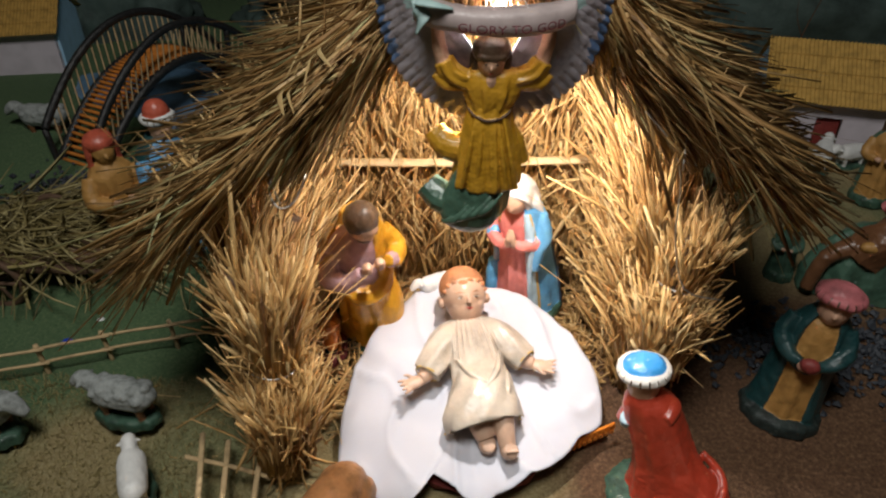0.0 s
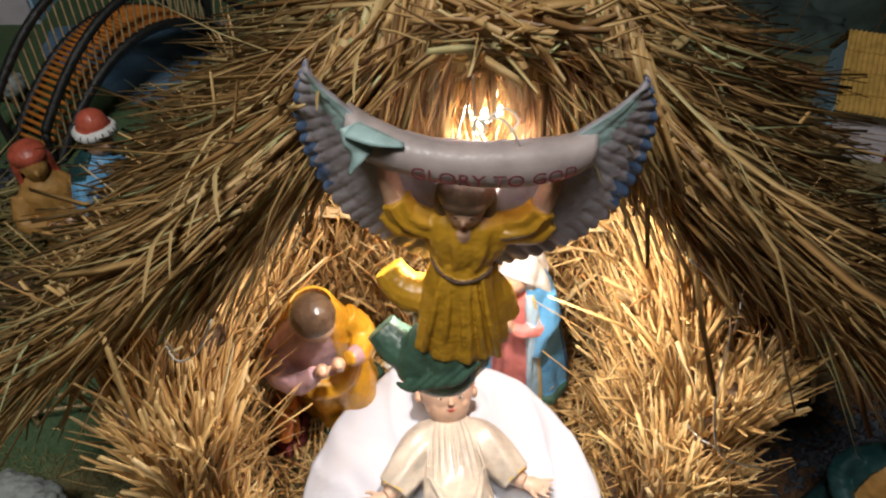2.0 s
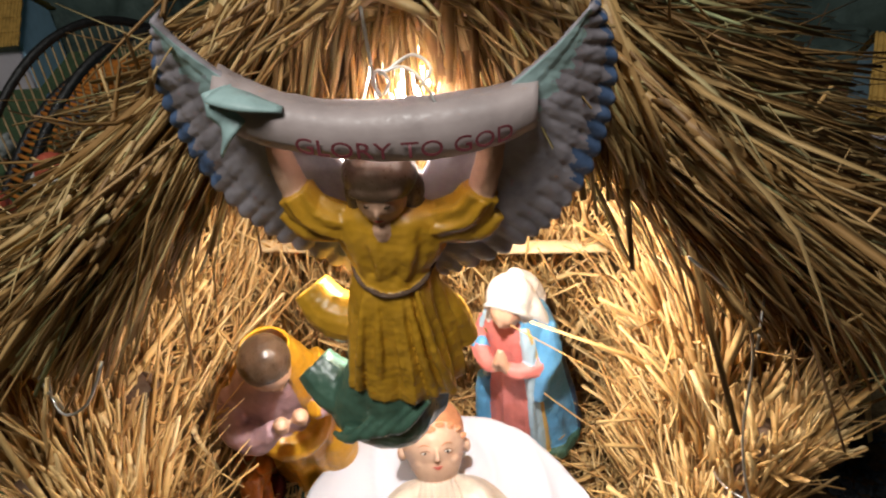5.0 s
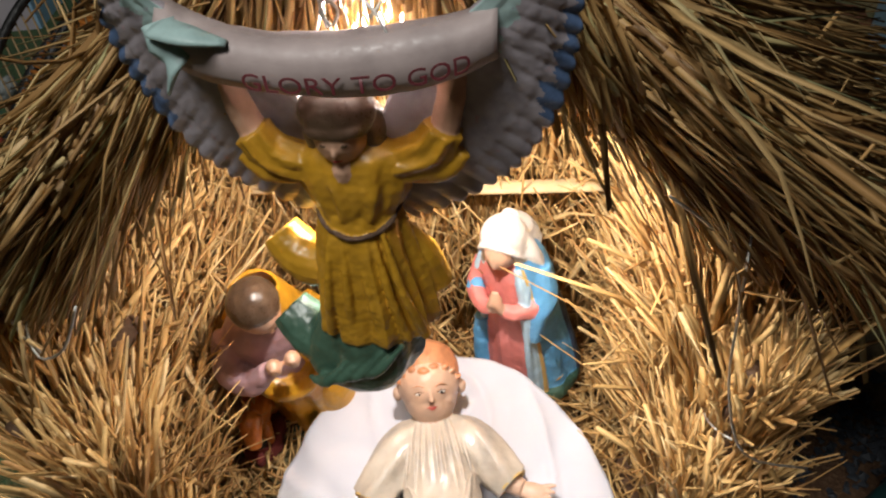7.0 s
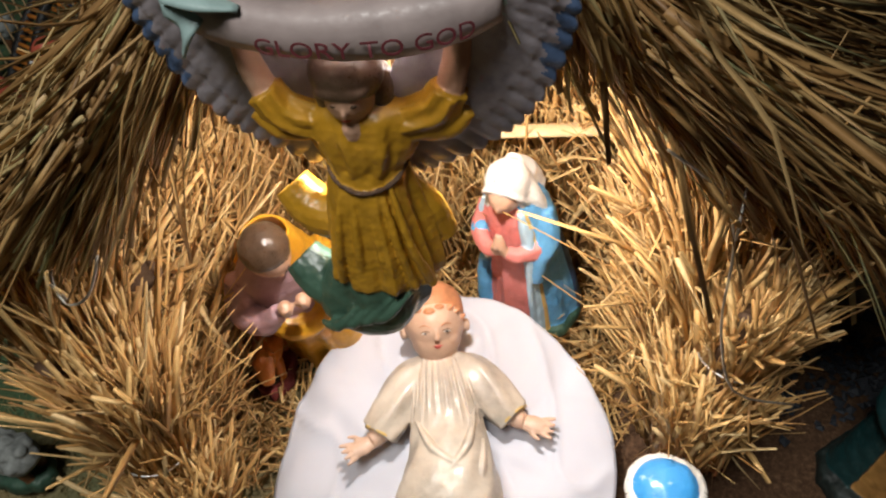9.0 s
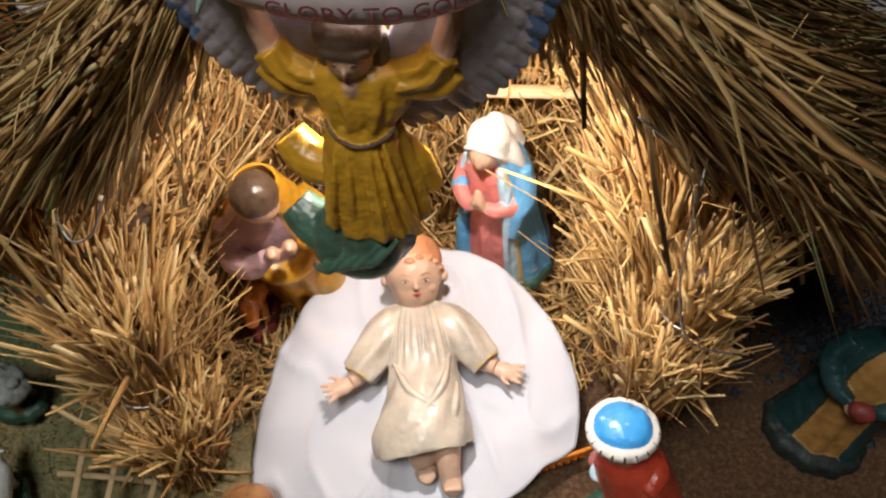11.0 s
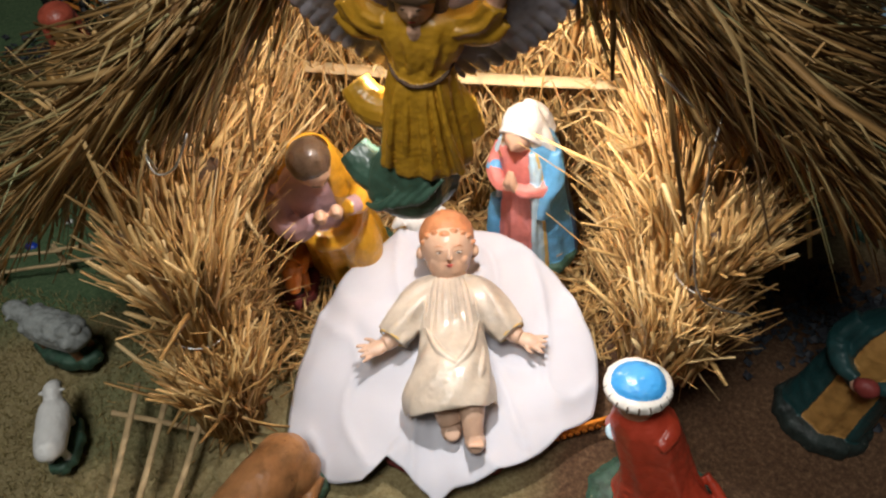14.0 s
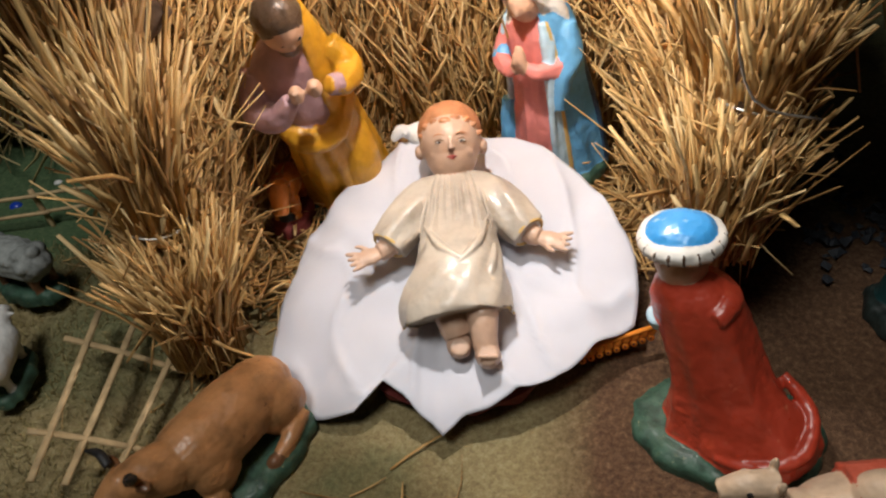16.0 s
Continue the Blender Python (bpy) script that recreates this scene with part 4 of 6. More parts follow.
def mary():
    c = Clay()
    c.loft([(0, 0, 0.0, 0.052, 0.048, 1), (0, 0, 0.03, 0.047, 0.043, 1), (0, 0, 0.09, 0.040, 0.037, 1), (0, 0.002, 0.15, 0.037, 0.033, 0.7), (0, 0.003, 0.185, 0.041, 0.032, 0.4), (0, 0.002, 0.21, 0.034, 0.027, 0.2), (0, 0, 0.228, 0.014, 0.014, 0)], PINK, folds=10, amp=0.045)
    # cloak over the back and one side
    c.loft([(0.006, 0.008, 0.0, 0.062, 0.056, 1), (0.006, 0.008, 0.05, 0.056, 0.050, 1), (0.004, 0.006, 0.12, 0.049, 0.042, 0.8), (0.003, 0.005, 0.18, 0.047, 0.037, 0.5), (0.001, 0.004, 0.218, 0.037, 0.031, 0.2), (0, 0.002, 0.236, 0.020, 0.022, 0)], BLUE, folds=7, amp=0.03, span=(-62, 205))
    c.loft([(0.006, 0.012, 0.0, 0.064, 0.060, 1), (0.006, 0.012, 0.07, 0.056, 0.053, 1), (0.004, 0.008, 0.15, 0.047, 0.042, 0.5)], NAVY, folds=6, amp=0.04, span=(0, 130))
    for a, r, mt in ((-62, 0.0062, PALEBLUE), (-52, 0.0022, GOLD), (205, 0.004, PALEBLUE)):
        pts = []
        for z, rx, ry, ox, oy in ((0.002, 0.063, 0.057, 0.006, 0.008), (0.05, 0.057, 0.051, 0.006, 0.008), (0.12, 0.050, 0.043, 0.004, 0.006), (0.18, 0.048, 0.038, 0.003, 0.005), (0.215, 0.039, 0.032, 0.001, 0.004)):
            pts.append((ox + rx * math.cos(radians(a)), oy + ry * math.sin(radians(a)), z))
        c.tube(pts, [r * 1.2] * 4 + [r * 0.6], mt, seg=10)
    # sleeves and joined hands
    for k in (-1, 1):
        c.tube([(k * 0.036, 0.0, 0.195), (k * 0.043, -0.018, 0.165), (k * 0.022, -0.042, 0.162), (k * 0.008, -0.048, 0.168)], [0.012, 0.0115, 0.010, 0.0085], PINK, seg=16, folds=5, amp=0.07)
        c.tube([(k * 0.005, -0.046, 0.162), (k * 0.003, -0.050, 0.180), (k * 0.001, -0.047, 0.197)], [0.008, 0.0075, 0.003], SKIN, seg=10, flat=0.8)
    c.tube([(-0.040, -0.008, 0.172), (-0.041, -0.022, 0.160)], [0.0145, 0.0135], BLUE, seg=14)
    c.tube([(0.036, 0.002, 0.202), (0.046, -0.014, 0.168), (0.040, -0.028, 0.146), (0.036, -0.034, 0.110)], [0.014, 0.0155, 0.013, 0.010], BLUE, seg=16, folds=4, amp=0.05)
    c.tube([(0.028, -0.016, 0.205), (0.032, -0.036, 0.165), (0.030, -0.042, 0.12), (0.030, -0.046, 0.02)], [0.0035, 0.0045, 0.0048, 0.0048], PALEBLUE, seg=10)
    c.tube([(-0.046, -0.012, 0.10), (-0.050, -0.018, 0.05), (-0.050, -0.022, 0.01)], [0.010, 0.013, 0.014], BLUE, seg=14)
    # bowed head under a white veil
    c.ell((0, -0.022, 0.236), (0.0175, 0.019, 0.022), SKIN, rot=(25, 0, 0))
    c.ell((0, -0.012, 0.246), (0.0205, 0.021, 0.020), BROWNHAIR, rot=(25, 0, 0))
    c.loft([(0, 0.004, 0.205, 0.040, 0.027, 1), (0, 0.0, 0.228, 0.031, 0.029, 0.6), (0, -0.006, 0.250, 0.0275, 0.029, 0.2), (0, -0.009, 0.266, 0.020, 0.022, 0), (0, -0.009, 0.273, 0.006, 0.007, 0)], WHITEP, folds=6, amp=0.02, span=(-50, 230))
    c.ell((0, -0.008, 0.250), (0.0255, 0.027, 0.024), WHITEP, rot=(20, 0, 0), seg=28, rings=16)
    c.tube([(0.0, 0.012, 0.262), (0.010, 0.026, 0.238), (0.022, 0.030, 0.212)], [0.014, 0.018, 0.012], WHITEP, seg=16, flat=0.7)
    c.tube([(0.014, -0.002, 0.252), (0.030, 0.000, 0.226), (0.038, 0.004, 0.204)], [0.014, 0.012, 0.006], WHITEP, seg=14, flat=0.7)
    c.tube([(-0.026, -0.014, 0.226), (-0.020, -0.029, 0.247), (0, -0.034, 0.256), (0.020, -0.029, 0.247), (0.026, -0.014, 0.226)], [0.003, 0.0030, 0.0028, 0.0030, 0.003], WHITEP, seg=10)
    c.ell((0, -0.041, 0.232), (0.0028, 0.003, 0.005), SKIN, seg=10, rings=6)
    c.loft([(0.004, 0.004, -0.012, 0.068, 0.064), (0.004, 0.004, 0.004, 0.066, 0.062), (0.004, 0.004, 0.010, 0.05, 0.05)], MOSS, folds=9, amp=0.03)
    return c.finish("kneeling_woman_statue", pose(0.148, 1.062, 0.092, 5, -3, -20) @ Matrix.Scale(1.06, 4), "painted woman figure with white veil, coral dress and blue cloak", "statue")


mary()


def joseph():
    c = Clay()
    c.loft([(0.01, 0, 0.0, 0.060, 0.054, 1), (0.012, 0, 0.04, 0.056, 0.050, 1), (0.006, 0, 0.10, 0.048, 0.043, 1), (0, 0, 0.155, 0.042, 0.036, 0.8), (-0.004, 0.002, 0.17, 0.040, 0.034, 0.5)], YELLOW, folds=8, amp=0.06)
    c.ell((0.034, -0.026, 0.075), (0.027, 0.030, 0.055), YELLOW, rot=(-20, 10, 0))
    c.loft([(0, 0, 0.152, 0.041, 0.036, 0.5), (-0.002, 0, 0.20, 0.044, 0.034, 0.5), (-0.002, -0.002, 0.235, 0.045, 0.031, 0.4), (0, -0.004, 0.262, 0.032, 0.024, 0.2), (0.002, -0.007, 0.278, 0.014, 0.014, 0)], PURPLE, folds=7, amp=0.04)
    # mantle over the left shoulder and a sash round the waist
    c.loft([(0.008, 0.004, 0.05, 0.060, 0.053, 1), (0.005, 0.004, 0.13, 0.052, 0.044, 1), (0.001, 0.003, 0.20, 0.050, 0.039, 0.6), (0.001, 0.002, 0.240, 0.049, 0.035, 0.4), (0.006, 0, 0.272, 0.036, 0.030, 0.2), (0.008, 0.000, 0.298, 0.027, 0.026, 0)], YELLOW, folds=6, amp=0.035, span=(-68, 150))
    c.tube([(-0.040, -0.012, 0.168), (-0.018, -0.040, 0.150), (0.018, -0.040, 0.150), (0.044, -0.012, 0.178)], [0.012, 0.016, 0.015, 0.012], YELLOW, seg=14, folds=4, amp=0.08)
    # arms, hands on the chest
    c.tube([(-0.040, 0.0, 0.238), (-0.056, -0.018, 0.200), (-0.036, -0.046, 0.204), (-0.014, -0.052, 0.228)], [0.017, 0.018, 0.015, 0.010], PURPLE, seg=16, folds=5, amp=0.05)
    c.tube([(0.042, 0.0, 0.238), (0.058, -0.016, 0.212), (0.044, -0.044, 0.218), (0.028, -0.052, 0.232)], [0.018, 0.018, 0.014, 0.009], YELLOW, seg=16, folds=5, amp=0.05)
    c.tube([(0.040, -0.047, 0.222), (0.030, -0.051, 0.229)], [0.0130, 0.0115], PURPLE, seg=12)
    for k, x in ((-1, -0.006), (1, 0.014)):
        c.ell((x, -0.056, 0.236), (0.009, 0.0085, 0.011), SKIN)
        for q in range(4):
            c.tube([(x - 0.004 * k, -0.062, 0.230 + 0.0042 * q), (x + 0.004 * k, -0.064, 0.232 + 0.0042 * q)], [0.0024, 0.002], SKIN, seg=8)
    head(c, (0.006, -0.022, 0.300), 0.027, SKIN, BROWNHAIR, (0.15, -0.85, -0.5), beard=True)
    c.loft([(0.01, 0, -0.014, 0.074, 0.068), (0.01, 0, 0.004, 0.070, 0.064), (0.01, 0, 0.012, 0.055, 0.05)], MOSS, folds=9, amp=0.03)
    return c.finish("kneeling_man_statue", pose(-0.152, 0.988, 0.084, 16, -7, 30) @ Matrix.Scale(1.07, 4), "painted bearded man figure in mauve shirt and ochre mantle", "statue")


joseph()


# ---- the manger: stand, cloth and child ----
BEDC, BEDN = Vector((0.058, 0.812, 0.092)), 0.33


def bed_z(x, y):
    return BEDC.z + BEDN * (y - BEDC.y)


RIM = np.array([(-12, 0.214), (8, 0.210), (30, 0.200), (51, 0.198), (70, 0.197), (89, 0.200), (108, 0.221), (130, 0.214), (158, 0.212), (182, 0.218), (200, 0.236), (214, 0.258), (233, 0.226), (243, 0.196), (246, 0.158), (256, 0.160), (270, 0.180), (274, 0.190), (281, 0.170), (304, 0.166), (335, 0.186), (348, 0.214), (360, 0.212)])


def cloth():
    """A cloth thrown over a tilted round top; its rim hangs in soft folds."""
    top = empty("white_cloth", BEDC, "white cotton cloth draped over the round crib", "cloth")
    bm = bmesh.new()
    seg, rows = 180, 44
    grid = []
    for j in range(rows + 1):
        t = j / rows
        ring = []
        for k in range(seg):
            a = 2 * math.pi * k / seg
            front = max(0.0, math.cos(a + math.pi / 2 - 0.1))
            rad = float(np.interp(math.degrees(a) % 360, RIM[:, 0], RIM[:, 1]))
            r = rad * t
            x, y = BEDC.x + r * math.cos(a), BEDC.y + r * math.sin(a)
            z = bed_z(x, y) + 0.004
            e = max(0.0, (r - 0.15) / 0.06)
            fold = math.sin(5 * a + 0.7) + 0.6 * math.sin(8 * a + 2.0)
            z -= 0.014 * e * e * (0.7 + 0.5 * front) + 0.0018 * e * fold * (0.4 + front)
            crease = noise.noise(Vector((math.cos(a) * 2.0, math.sin(a) * 2.0, 3 + t)))
            z += 0.026 * abs(crease) * t * t + 0.0045 * noise.noise(Vector((x * 22, y * 22, 0)))
            ridge = 1 - abs(noise.noise(Vector((x * 11 + y * 5, y * 6 - x * 4, 7.3)))) * 4
            z += 0.0075 * max(0.0, ridge) ** 3 * min(1, t * 1.3)
            z += 0.006 * max(0, math.sin(4 * a + 2.5 * t + 0.8)) ** 14 * t - 0.007 * max(0, math.sin(3 * a - 1.5 * t + 1)) ** 18 * t
            ring.append(bm.verts.new(Vector((x, y, z)) - BEDC))
        grid.append(ring)
    for a, b in zip(grid[1:], grid[2:]):
        for k in range(seg):
            bm.faces.new((a[k], a[(k + 1) % seg], b[(k + 1) % seg], b[k]))
    bmesh.ops.remove_doubles(bm, verts=grid[0], dist=1e-4)
    bm.verts.ensure_lookup_table()
    cv = bm.verts.new(Vector((0, 0, 0.004)))
    for k in range(seg):
        bm.faces.new((cv, grid[1][k], grid[1][(k + 1) % seg]))
    for v in [v for v in bm.verts if not v.link_faces]:
        bm.verts.remove(v)
    ob = part("drape", bm, CLOTH, top)
    so = ob.modifiers.new("thickness", "SOLIDIFY")
    so.thickness = 0.0016
    return top


cloth()
stand = empty("round_crib_stand", (BEDC.x, BEDC.y, 0.0), "round crib stand covered in red cloth with orange lace", "stand")


def crib():
    c = Clay()
    loops = []
    for j in range(7):
        t = j / 6
        loop = []
        for k in range(72):
            a = 2 * math.pi * k / 72
            r = 0.150 + 0.006 * t + 0.004 * math.sin(18 * a) * (1 - t)
            x, y = r * math.cos(a), r * math.sin(a)
            zt = bed_z(BEDC.x + x, BEDC.y + y) - 0.016
            zb = float(ground_z(BEDC.x + x, BEDC.y + y)) + 0.012
            loop.append(Vector((x, y, zb + max(0.004, zt - zb) * t)))
        loops.append(loop)
    c.skin(loops, REDCLOTH)
    ob = c.finish("skirt", category="", label="red cloth skirt")
    ob.parent = stand
    # scalloped lace along the hem, seen beside the white cloth
    lc = Clay()
    for k in range(9):
        p = Vector((0.212, 0.738, 0.047)).lerp(Vector((0.286, 0.770, 0.060)), k / 8) - Vector((BEDC.x, BEDC.y, 0))
        lc.ell(p, (0.0060, 0.0030, 0.0075), LACE, seg=10, rings=6)
        lc.ell(p - Vector((0, 0.001, 0.010)), (0.0046, 0.0028, 0.0055), LACE, seg=10, rings=6)
        lc.ell(p - Vector((0, 0.003, 0.009)), (0.0018, 0.0010, 0.0022), REDCLOTH, seg=8, rings=6)
    lc.tube([Vector((0.208, 0.737, 0.053)) - Vector((BEDC.x, BEDC.y, 0)), Vector((0.290, 0.771, 0.067)) - Vector((BEDC.x, BEDC.y, 0))], [0.003, 0.003], LACE, seg=8)
    ob = lc.finish("lace_trim", category="", label="orange scalloped lace")
    ob.parent = stand
    for a0, n in ((176, 24),):
        lc = Clay()
        for k in range(n):
            a = radians(a0 + k * 1.5)
            r = 0.203
            x, y = r * math.cos(a), r * math.sin(a)
            z = bed_z(BEDC.x + x, BEDC.y + y) - 0.024
            if k % 2 == 0:
                lc.ell((x, y, z - 0.010), (0.0055, 0.0055, 0.0065), LACE, seg=10, rings=6)
            lc.ell((x, y, z), (0.0045, 0.0045, 0.0075), LACE, seg=10, rings=6)
        ob = lc.finish("lace_trim", category="", label="orange scalloped lace")
        ob.parent = stand


crib()


def child():
    """Lies along +y with its head up the slope; z away from the cloth."""
    c = Clay()
    body = [((0, 0.082, 0.036), 0.013), ((0, 0.070, 0.036), 0.028), ((0, 0.050, 0.036), 0.038), ((0, 0.020, 0.036), 0.041), ((0.0, -0.015, 0.037), 0.043), ((0.0, -0.042, 0.041), 0.047), ((-0.003, -0.068, 0.038), 0.055), ((-0.007, -0.090, 0.031), 0.060), ((-0.007, -0.096, 0.029), 0.056)]
    c.tube([p for p, r in body], [r for p, r in body], PEARL, seg=72, flat=0.68, folds=9, amp=0.022, steps=8)
    # pleats from the yoke, creases over the lap
    for k in range(-4, 5):
        c.tube([(k * 0.0058, 0.070, 0.0555 - 0.0003 * k * k), (k * 0.0072, 0.045, 0.0622 - 0.0004 * k * k), (k * 0.0085, 0.018, 0.0635 - 0.0004 * k * k), (k * 0.0095, -0.012, 0.064 - 0.0005 * k * k)], [0.0012, 0.0021, 0.0019, 0.0008], PEARL, seg=8)
    c.tube([(0.0185 * math.cos(a), 0.076 + 0.005 * math.sin(a), 0.038 + 0.016 * math.sin(a)) for a in np.linspace(-0.2, math.pi + 0.2, 11)], [0.0026] * 11, GOLD, seg=8, steps=2)
    for a, m, b in (((-0.034, 0.0, 0.058), (-0.016, -0.036, 0.070), (0.012, -0.058, 0.0725)), ((0.034, 0.004, 0.058), (0.022, -0.034, 0.070), (-0.004, -0.062, 0.0725)), ((-0.042, -0.052, 0.056), (-0.010, -0.074, 0.070), (0.036, -0.078, 0.060)), ((-0.046, -0.074, 0.050), (-0.020, -0.086, 0.062), (0.020, -0.090, 0.064)), ((0.040, -0.03, 0.056), (0.034, -0.06, 0.062), (0.026, -0.088, 0.060))):
        c.tube([a, m, b], [0.0015, 0.0050, 0.0015], PEARL, seg=12)
    c.tube([(-0.066, -0.098, 0.012), (-0.043, -0.0955, 0.047), (-0.004, -0.094, 0.067), (0.036, -0.093, 0.050), (0.053, -0.092, 0.012)], [0.0020] * 5, GOLD, seg=8)
    # sleeves and hands
    for k in (-1, 1):
        c.tube([(k * 0.014, 0.064, 0.037), (k * 0.034, 0.052, 0.039), (k * 0.050, 0.034, 0.038), (k * 0.064, 0.013, 0.035), (k * 0.078, -0.004, 0.032)], [0.017, 0.0225, 0.0245, 0.0250, 0.0225], PEARL, seg=36, flat=0.85, folds=6, amp=0.06)
        c.tube([(k * 0.078 + k * 0.0155 * math.cos(a), -0.005 + 0.010 * math.cos(a), 0.032 + 0.0190 * math.sin(a)) for a in np.linspace(0, 6.28, 17)], [0.0017] * 17, GOLD, seg=6, steps=1)
        c.tube([(k * 0.063, 0.012, 0.031), (k * 0.080, -0.006, 0.030), (k * 0.089, -0.012, 0.031)], [0.014, 0.012, 0.010], BABYSKIN, seg=14)
        hand(c, (k * 0.098, -0.017, 0.033), (k, -0.40, 0.1), 0.0145, BABYSKIN, up=(0, 0, 1), spread=0.45)
    # legs and feet
    c.tube([(0.018, -0.06, 0.036), (0.020, -0.095, 0.040), (0.020, -0.125, 0.030), (0.021, -0.138, 0.022)], [0.020, 0.0175, 0.0135, 0.012], BABYSKIN, seg=18)
    c.tube([(0.021, -0.130, 0.016), (0.022, -0.142, 0.024), (0.022, -0.146, 0.036)], [0.0115, 0.0135, 0.010], BABYSKIN, seg=14)
    c.tube([(-0.014, -0.06, 0.028), (-0.012, -0.095, 0.028), (-0.008, -0.116, 0.020)], [0.021, 0.0185, 0.0145], BABYSKIN, seg=18)
    c.tube([(-0.008, -0.110, 0.014), (-0.007, -0.126, 0.018), (-0.006, -0.130, 0.027)], [0.012, 0.0135, 0.009], BABYSKIN, seg=14)
    for k in range(5):
        c.ell((0.014 + 0.004 * k, -0.149, 0.041 - 0.001 * k), (0.0026, 0.003, 0.0035), BABYSKIN, seg=8, rings=6)
    # neck and head, face up and a little towards the feet
    c.tube([(0, 0.068, 0.040), (0, 0.090, 0.052)], [0.0175, 0.0180], BABYSKIN, seg=20)
    h = Vector((0, 0.112, 0.058))
    f = Vector((0.05, -0.62, 0.78)).normalized()
    s = Vector((1, 0, 0.0))
    u = s.cross(f) * -1 if s.cross(f).y < 0 else s.cross(f)

    def on_face(x, y, lift=0.0):
        d = max(0.0, 1 - (x / 0.0375) ** 2 - (y / 0.039) ** 2) ** 0.5
        return h + s * x + u * y + f * (0.0355 * d + lift)

    c.ell(h, (0.0355, 0.037, 0.037), BABYSKIN, seg=36, rings=26)
    c.ell(on_face(0, -0.015, -0.0275), (0.0300, 0.032, 0.029), BABYSKIN, seg=32, rings=22)
    c.ell(h + u * 0.0120 - f * 0.0095, (0.0374, 0.036, 0.036), BABYHAIR, seg=36, rings=26)
    # wavy locks along the hairline
    for x, y, r in ((-0.026, 0.0185, 0.0060), (-0.016, 0.0235, 0.0062), (-0.004, 0.0225, 0.0075), (0.007, 0.0255, 0.0062), (0.019, 0.0225, 0.0062), (0.0275, 0.0165, 0.0058), (-0.0325, 0.009, 0.0052), (0.0335, 0.007, 0.0052)):
        c.ell(on_face(x, y, -0.0022), (r, r * 0.62, r * 0.55), BABYHAIR, rot=(-38, 0, 25 * x / 0.02), seg=16, rings=10)
    for k in (-1, 1):
        c.ell(h + s * k * 0.0370 - u * 0.009 - f * 0.002, (0.0055, 0.0085, 0.0095), BABYSKIN, seg=14, rings=10)
        c.ell(on_face(k * 0.0155, -0.0135, -0.0092), (0.0105, 0.0105, 0.0105), BABYSKIN, seg=18, rings=12)
    c.ell(on_face(0, -0.0255, -0.0058), (0.0095, 0.0080, 0.0080), BABYSKIN, seg=16, rings=12)
    c.tube([on_face(0, 0.004, 0.0004), on_face(0, -0.004, 0.0026), on_face(0, -0.0095, 0.0048)], [0.0022, 0.0028, 0.0038], BABYSKIN, seg=12)
    c.melt(0.0011, 3)
    c.knead(0.0005, 60)
    # painted eyes, brows and lips lie thin on the cast face
    for k in (-1, 1):
        e = on_face(k * 0.0125, -0.0005, 0.0012)
        c.ell(e, (0.0042, 0.0014, 0.0015), EYEWHITE, rot=(-38, 0, 0), seg=14, rings=8)
        c.ell(e + f * 0.0010, (0.0016, 0.0011, 0.0011), DARKSPOT, rot=(-38, 0, 0), seg=10, rings=6)
        c.tube([on_face(k * 0.0075, 0.0014, 0.0026), on_face(k * 0.0125, 0.0024, 0.0026), on_face(k * 0.0178, 0.0004, 0.0026)], [0.0003, 0.0006, 0.0003], TANDARK, seg=6)
        c.tube([on_face(k * 0.0065, 0.0068, 0.0020), on_face(k * 0.0125, 0.0090, 0.0020), on_face(k * 0.0190, 0.0066, 0.0020)], [0.0004, 0.0007, 0.0003], BABYHAIR, seg=6)
    c.tube([on_face(-0.0058, -0.0172, 0.0034), on_face(-0.002, -0.0166, 0.0046), on_face(0, -0.0170, 0.0047), on_face(0.002, -0.0166, 0.0046), on_face(0.0058, -0.0172, 0.0034)], [0.0003, 0.0011, 0.0009, 0.0011, 0.0003], LIP, seg=8)
    c.tube([on_face(-0.0040, -0.0186, 0.0036), on_face(0, -0.0192, 0.0048), on_face(0.0040, -0.0186, 0.0036)], [0.0003, 0.0012, 0.0003], LIP, seg=8)
    return c.finish("infant_statue", pose(0.056, 0.838, 0.106, math.degrees(math.atan(BEDN)), 0, 13) @ Matrix.Scale(1.08, 4), "glazed infant figure in pearl robe lying on the cloth", "statue")


child()


# ---- figures and animals round the hut ----
def turbaned(c, at, r, cap, band, skin, nose, ruff=True):
    """A turbaned head: domed cap inside a rolled band."""
    at = Vector(at)
    c.ell(at, (r * 0.72, r * 0.78, r * 0.9), skin)
    c.ell(at + Vector(nose) * r * 0.75 - Vector((0, 0, r * 0.1)), (r * 0.13, r * 0.13, r * 0.2), skin, seg=10, rings=6)
    up = at + Vector((0, 0, r * 0.62))
    c.ell(up + Vector((0, 0, r * 0.20)), (r * 0.90, r * 0.82, r * 0.46), cap, seg=32, rings=18)
    ring = [up + Vector((r * 0.86 * math.cos(a), r * 0.80 * math.sin(a), r * 0.04 + r * 0.03 * math.sin(3 * a))) for a in np.linspace(0, 2 * math.pi, 29)]
    c.tube(ring, [r * 0.27] * 29, band, seg=16, steps=2, folds=3, amp=0.05)
    for k in range(18):
        a = 2 * math.pi * k / 18
        w = Vector((math.cos(a), math.sin(a), 0))
        c.tube([up + w * r * 1.0 + Vector((0, 0, r * 0.25)), up + w * r * 1.13 + Vector((0, 0, r * 0.08)), up + w * r * 1.08 - Vector((0, 0, r * 0.14))], [r * 0.022] * 3, BROWNHAIR, seg=6, steps=2)


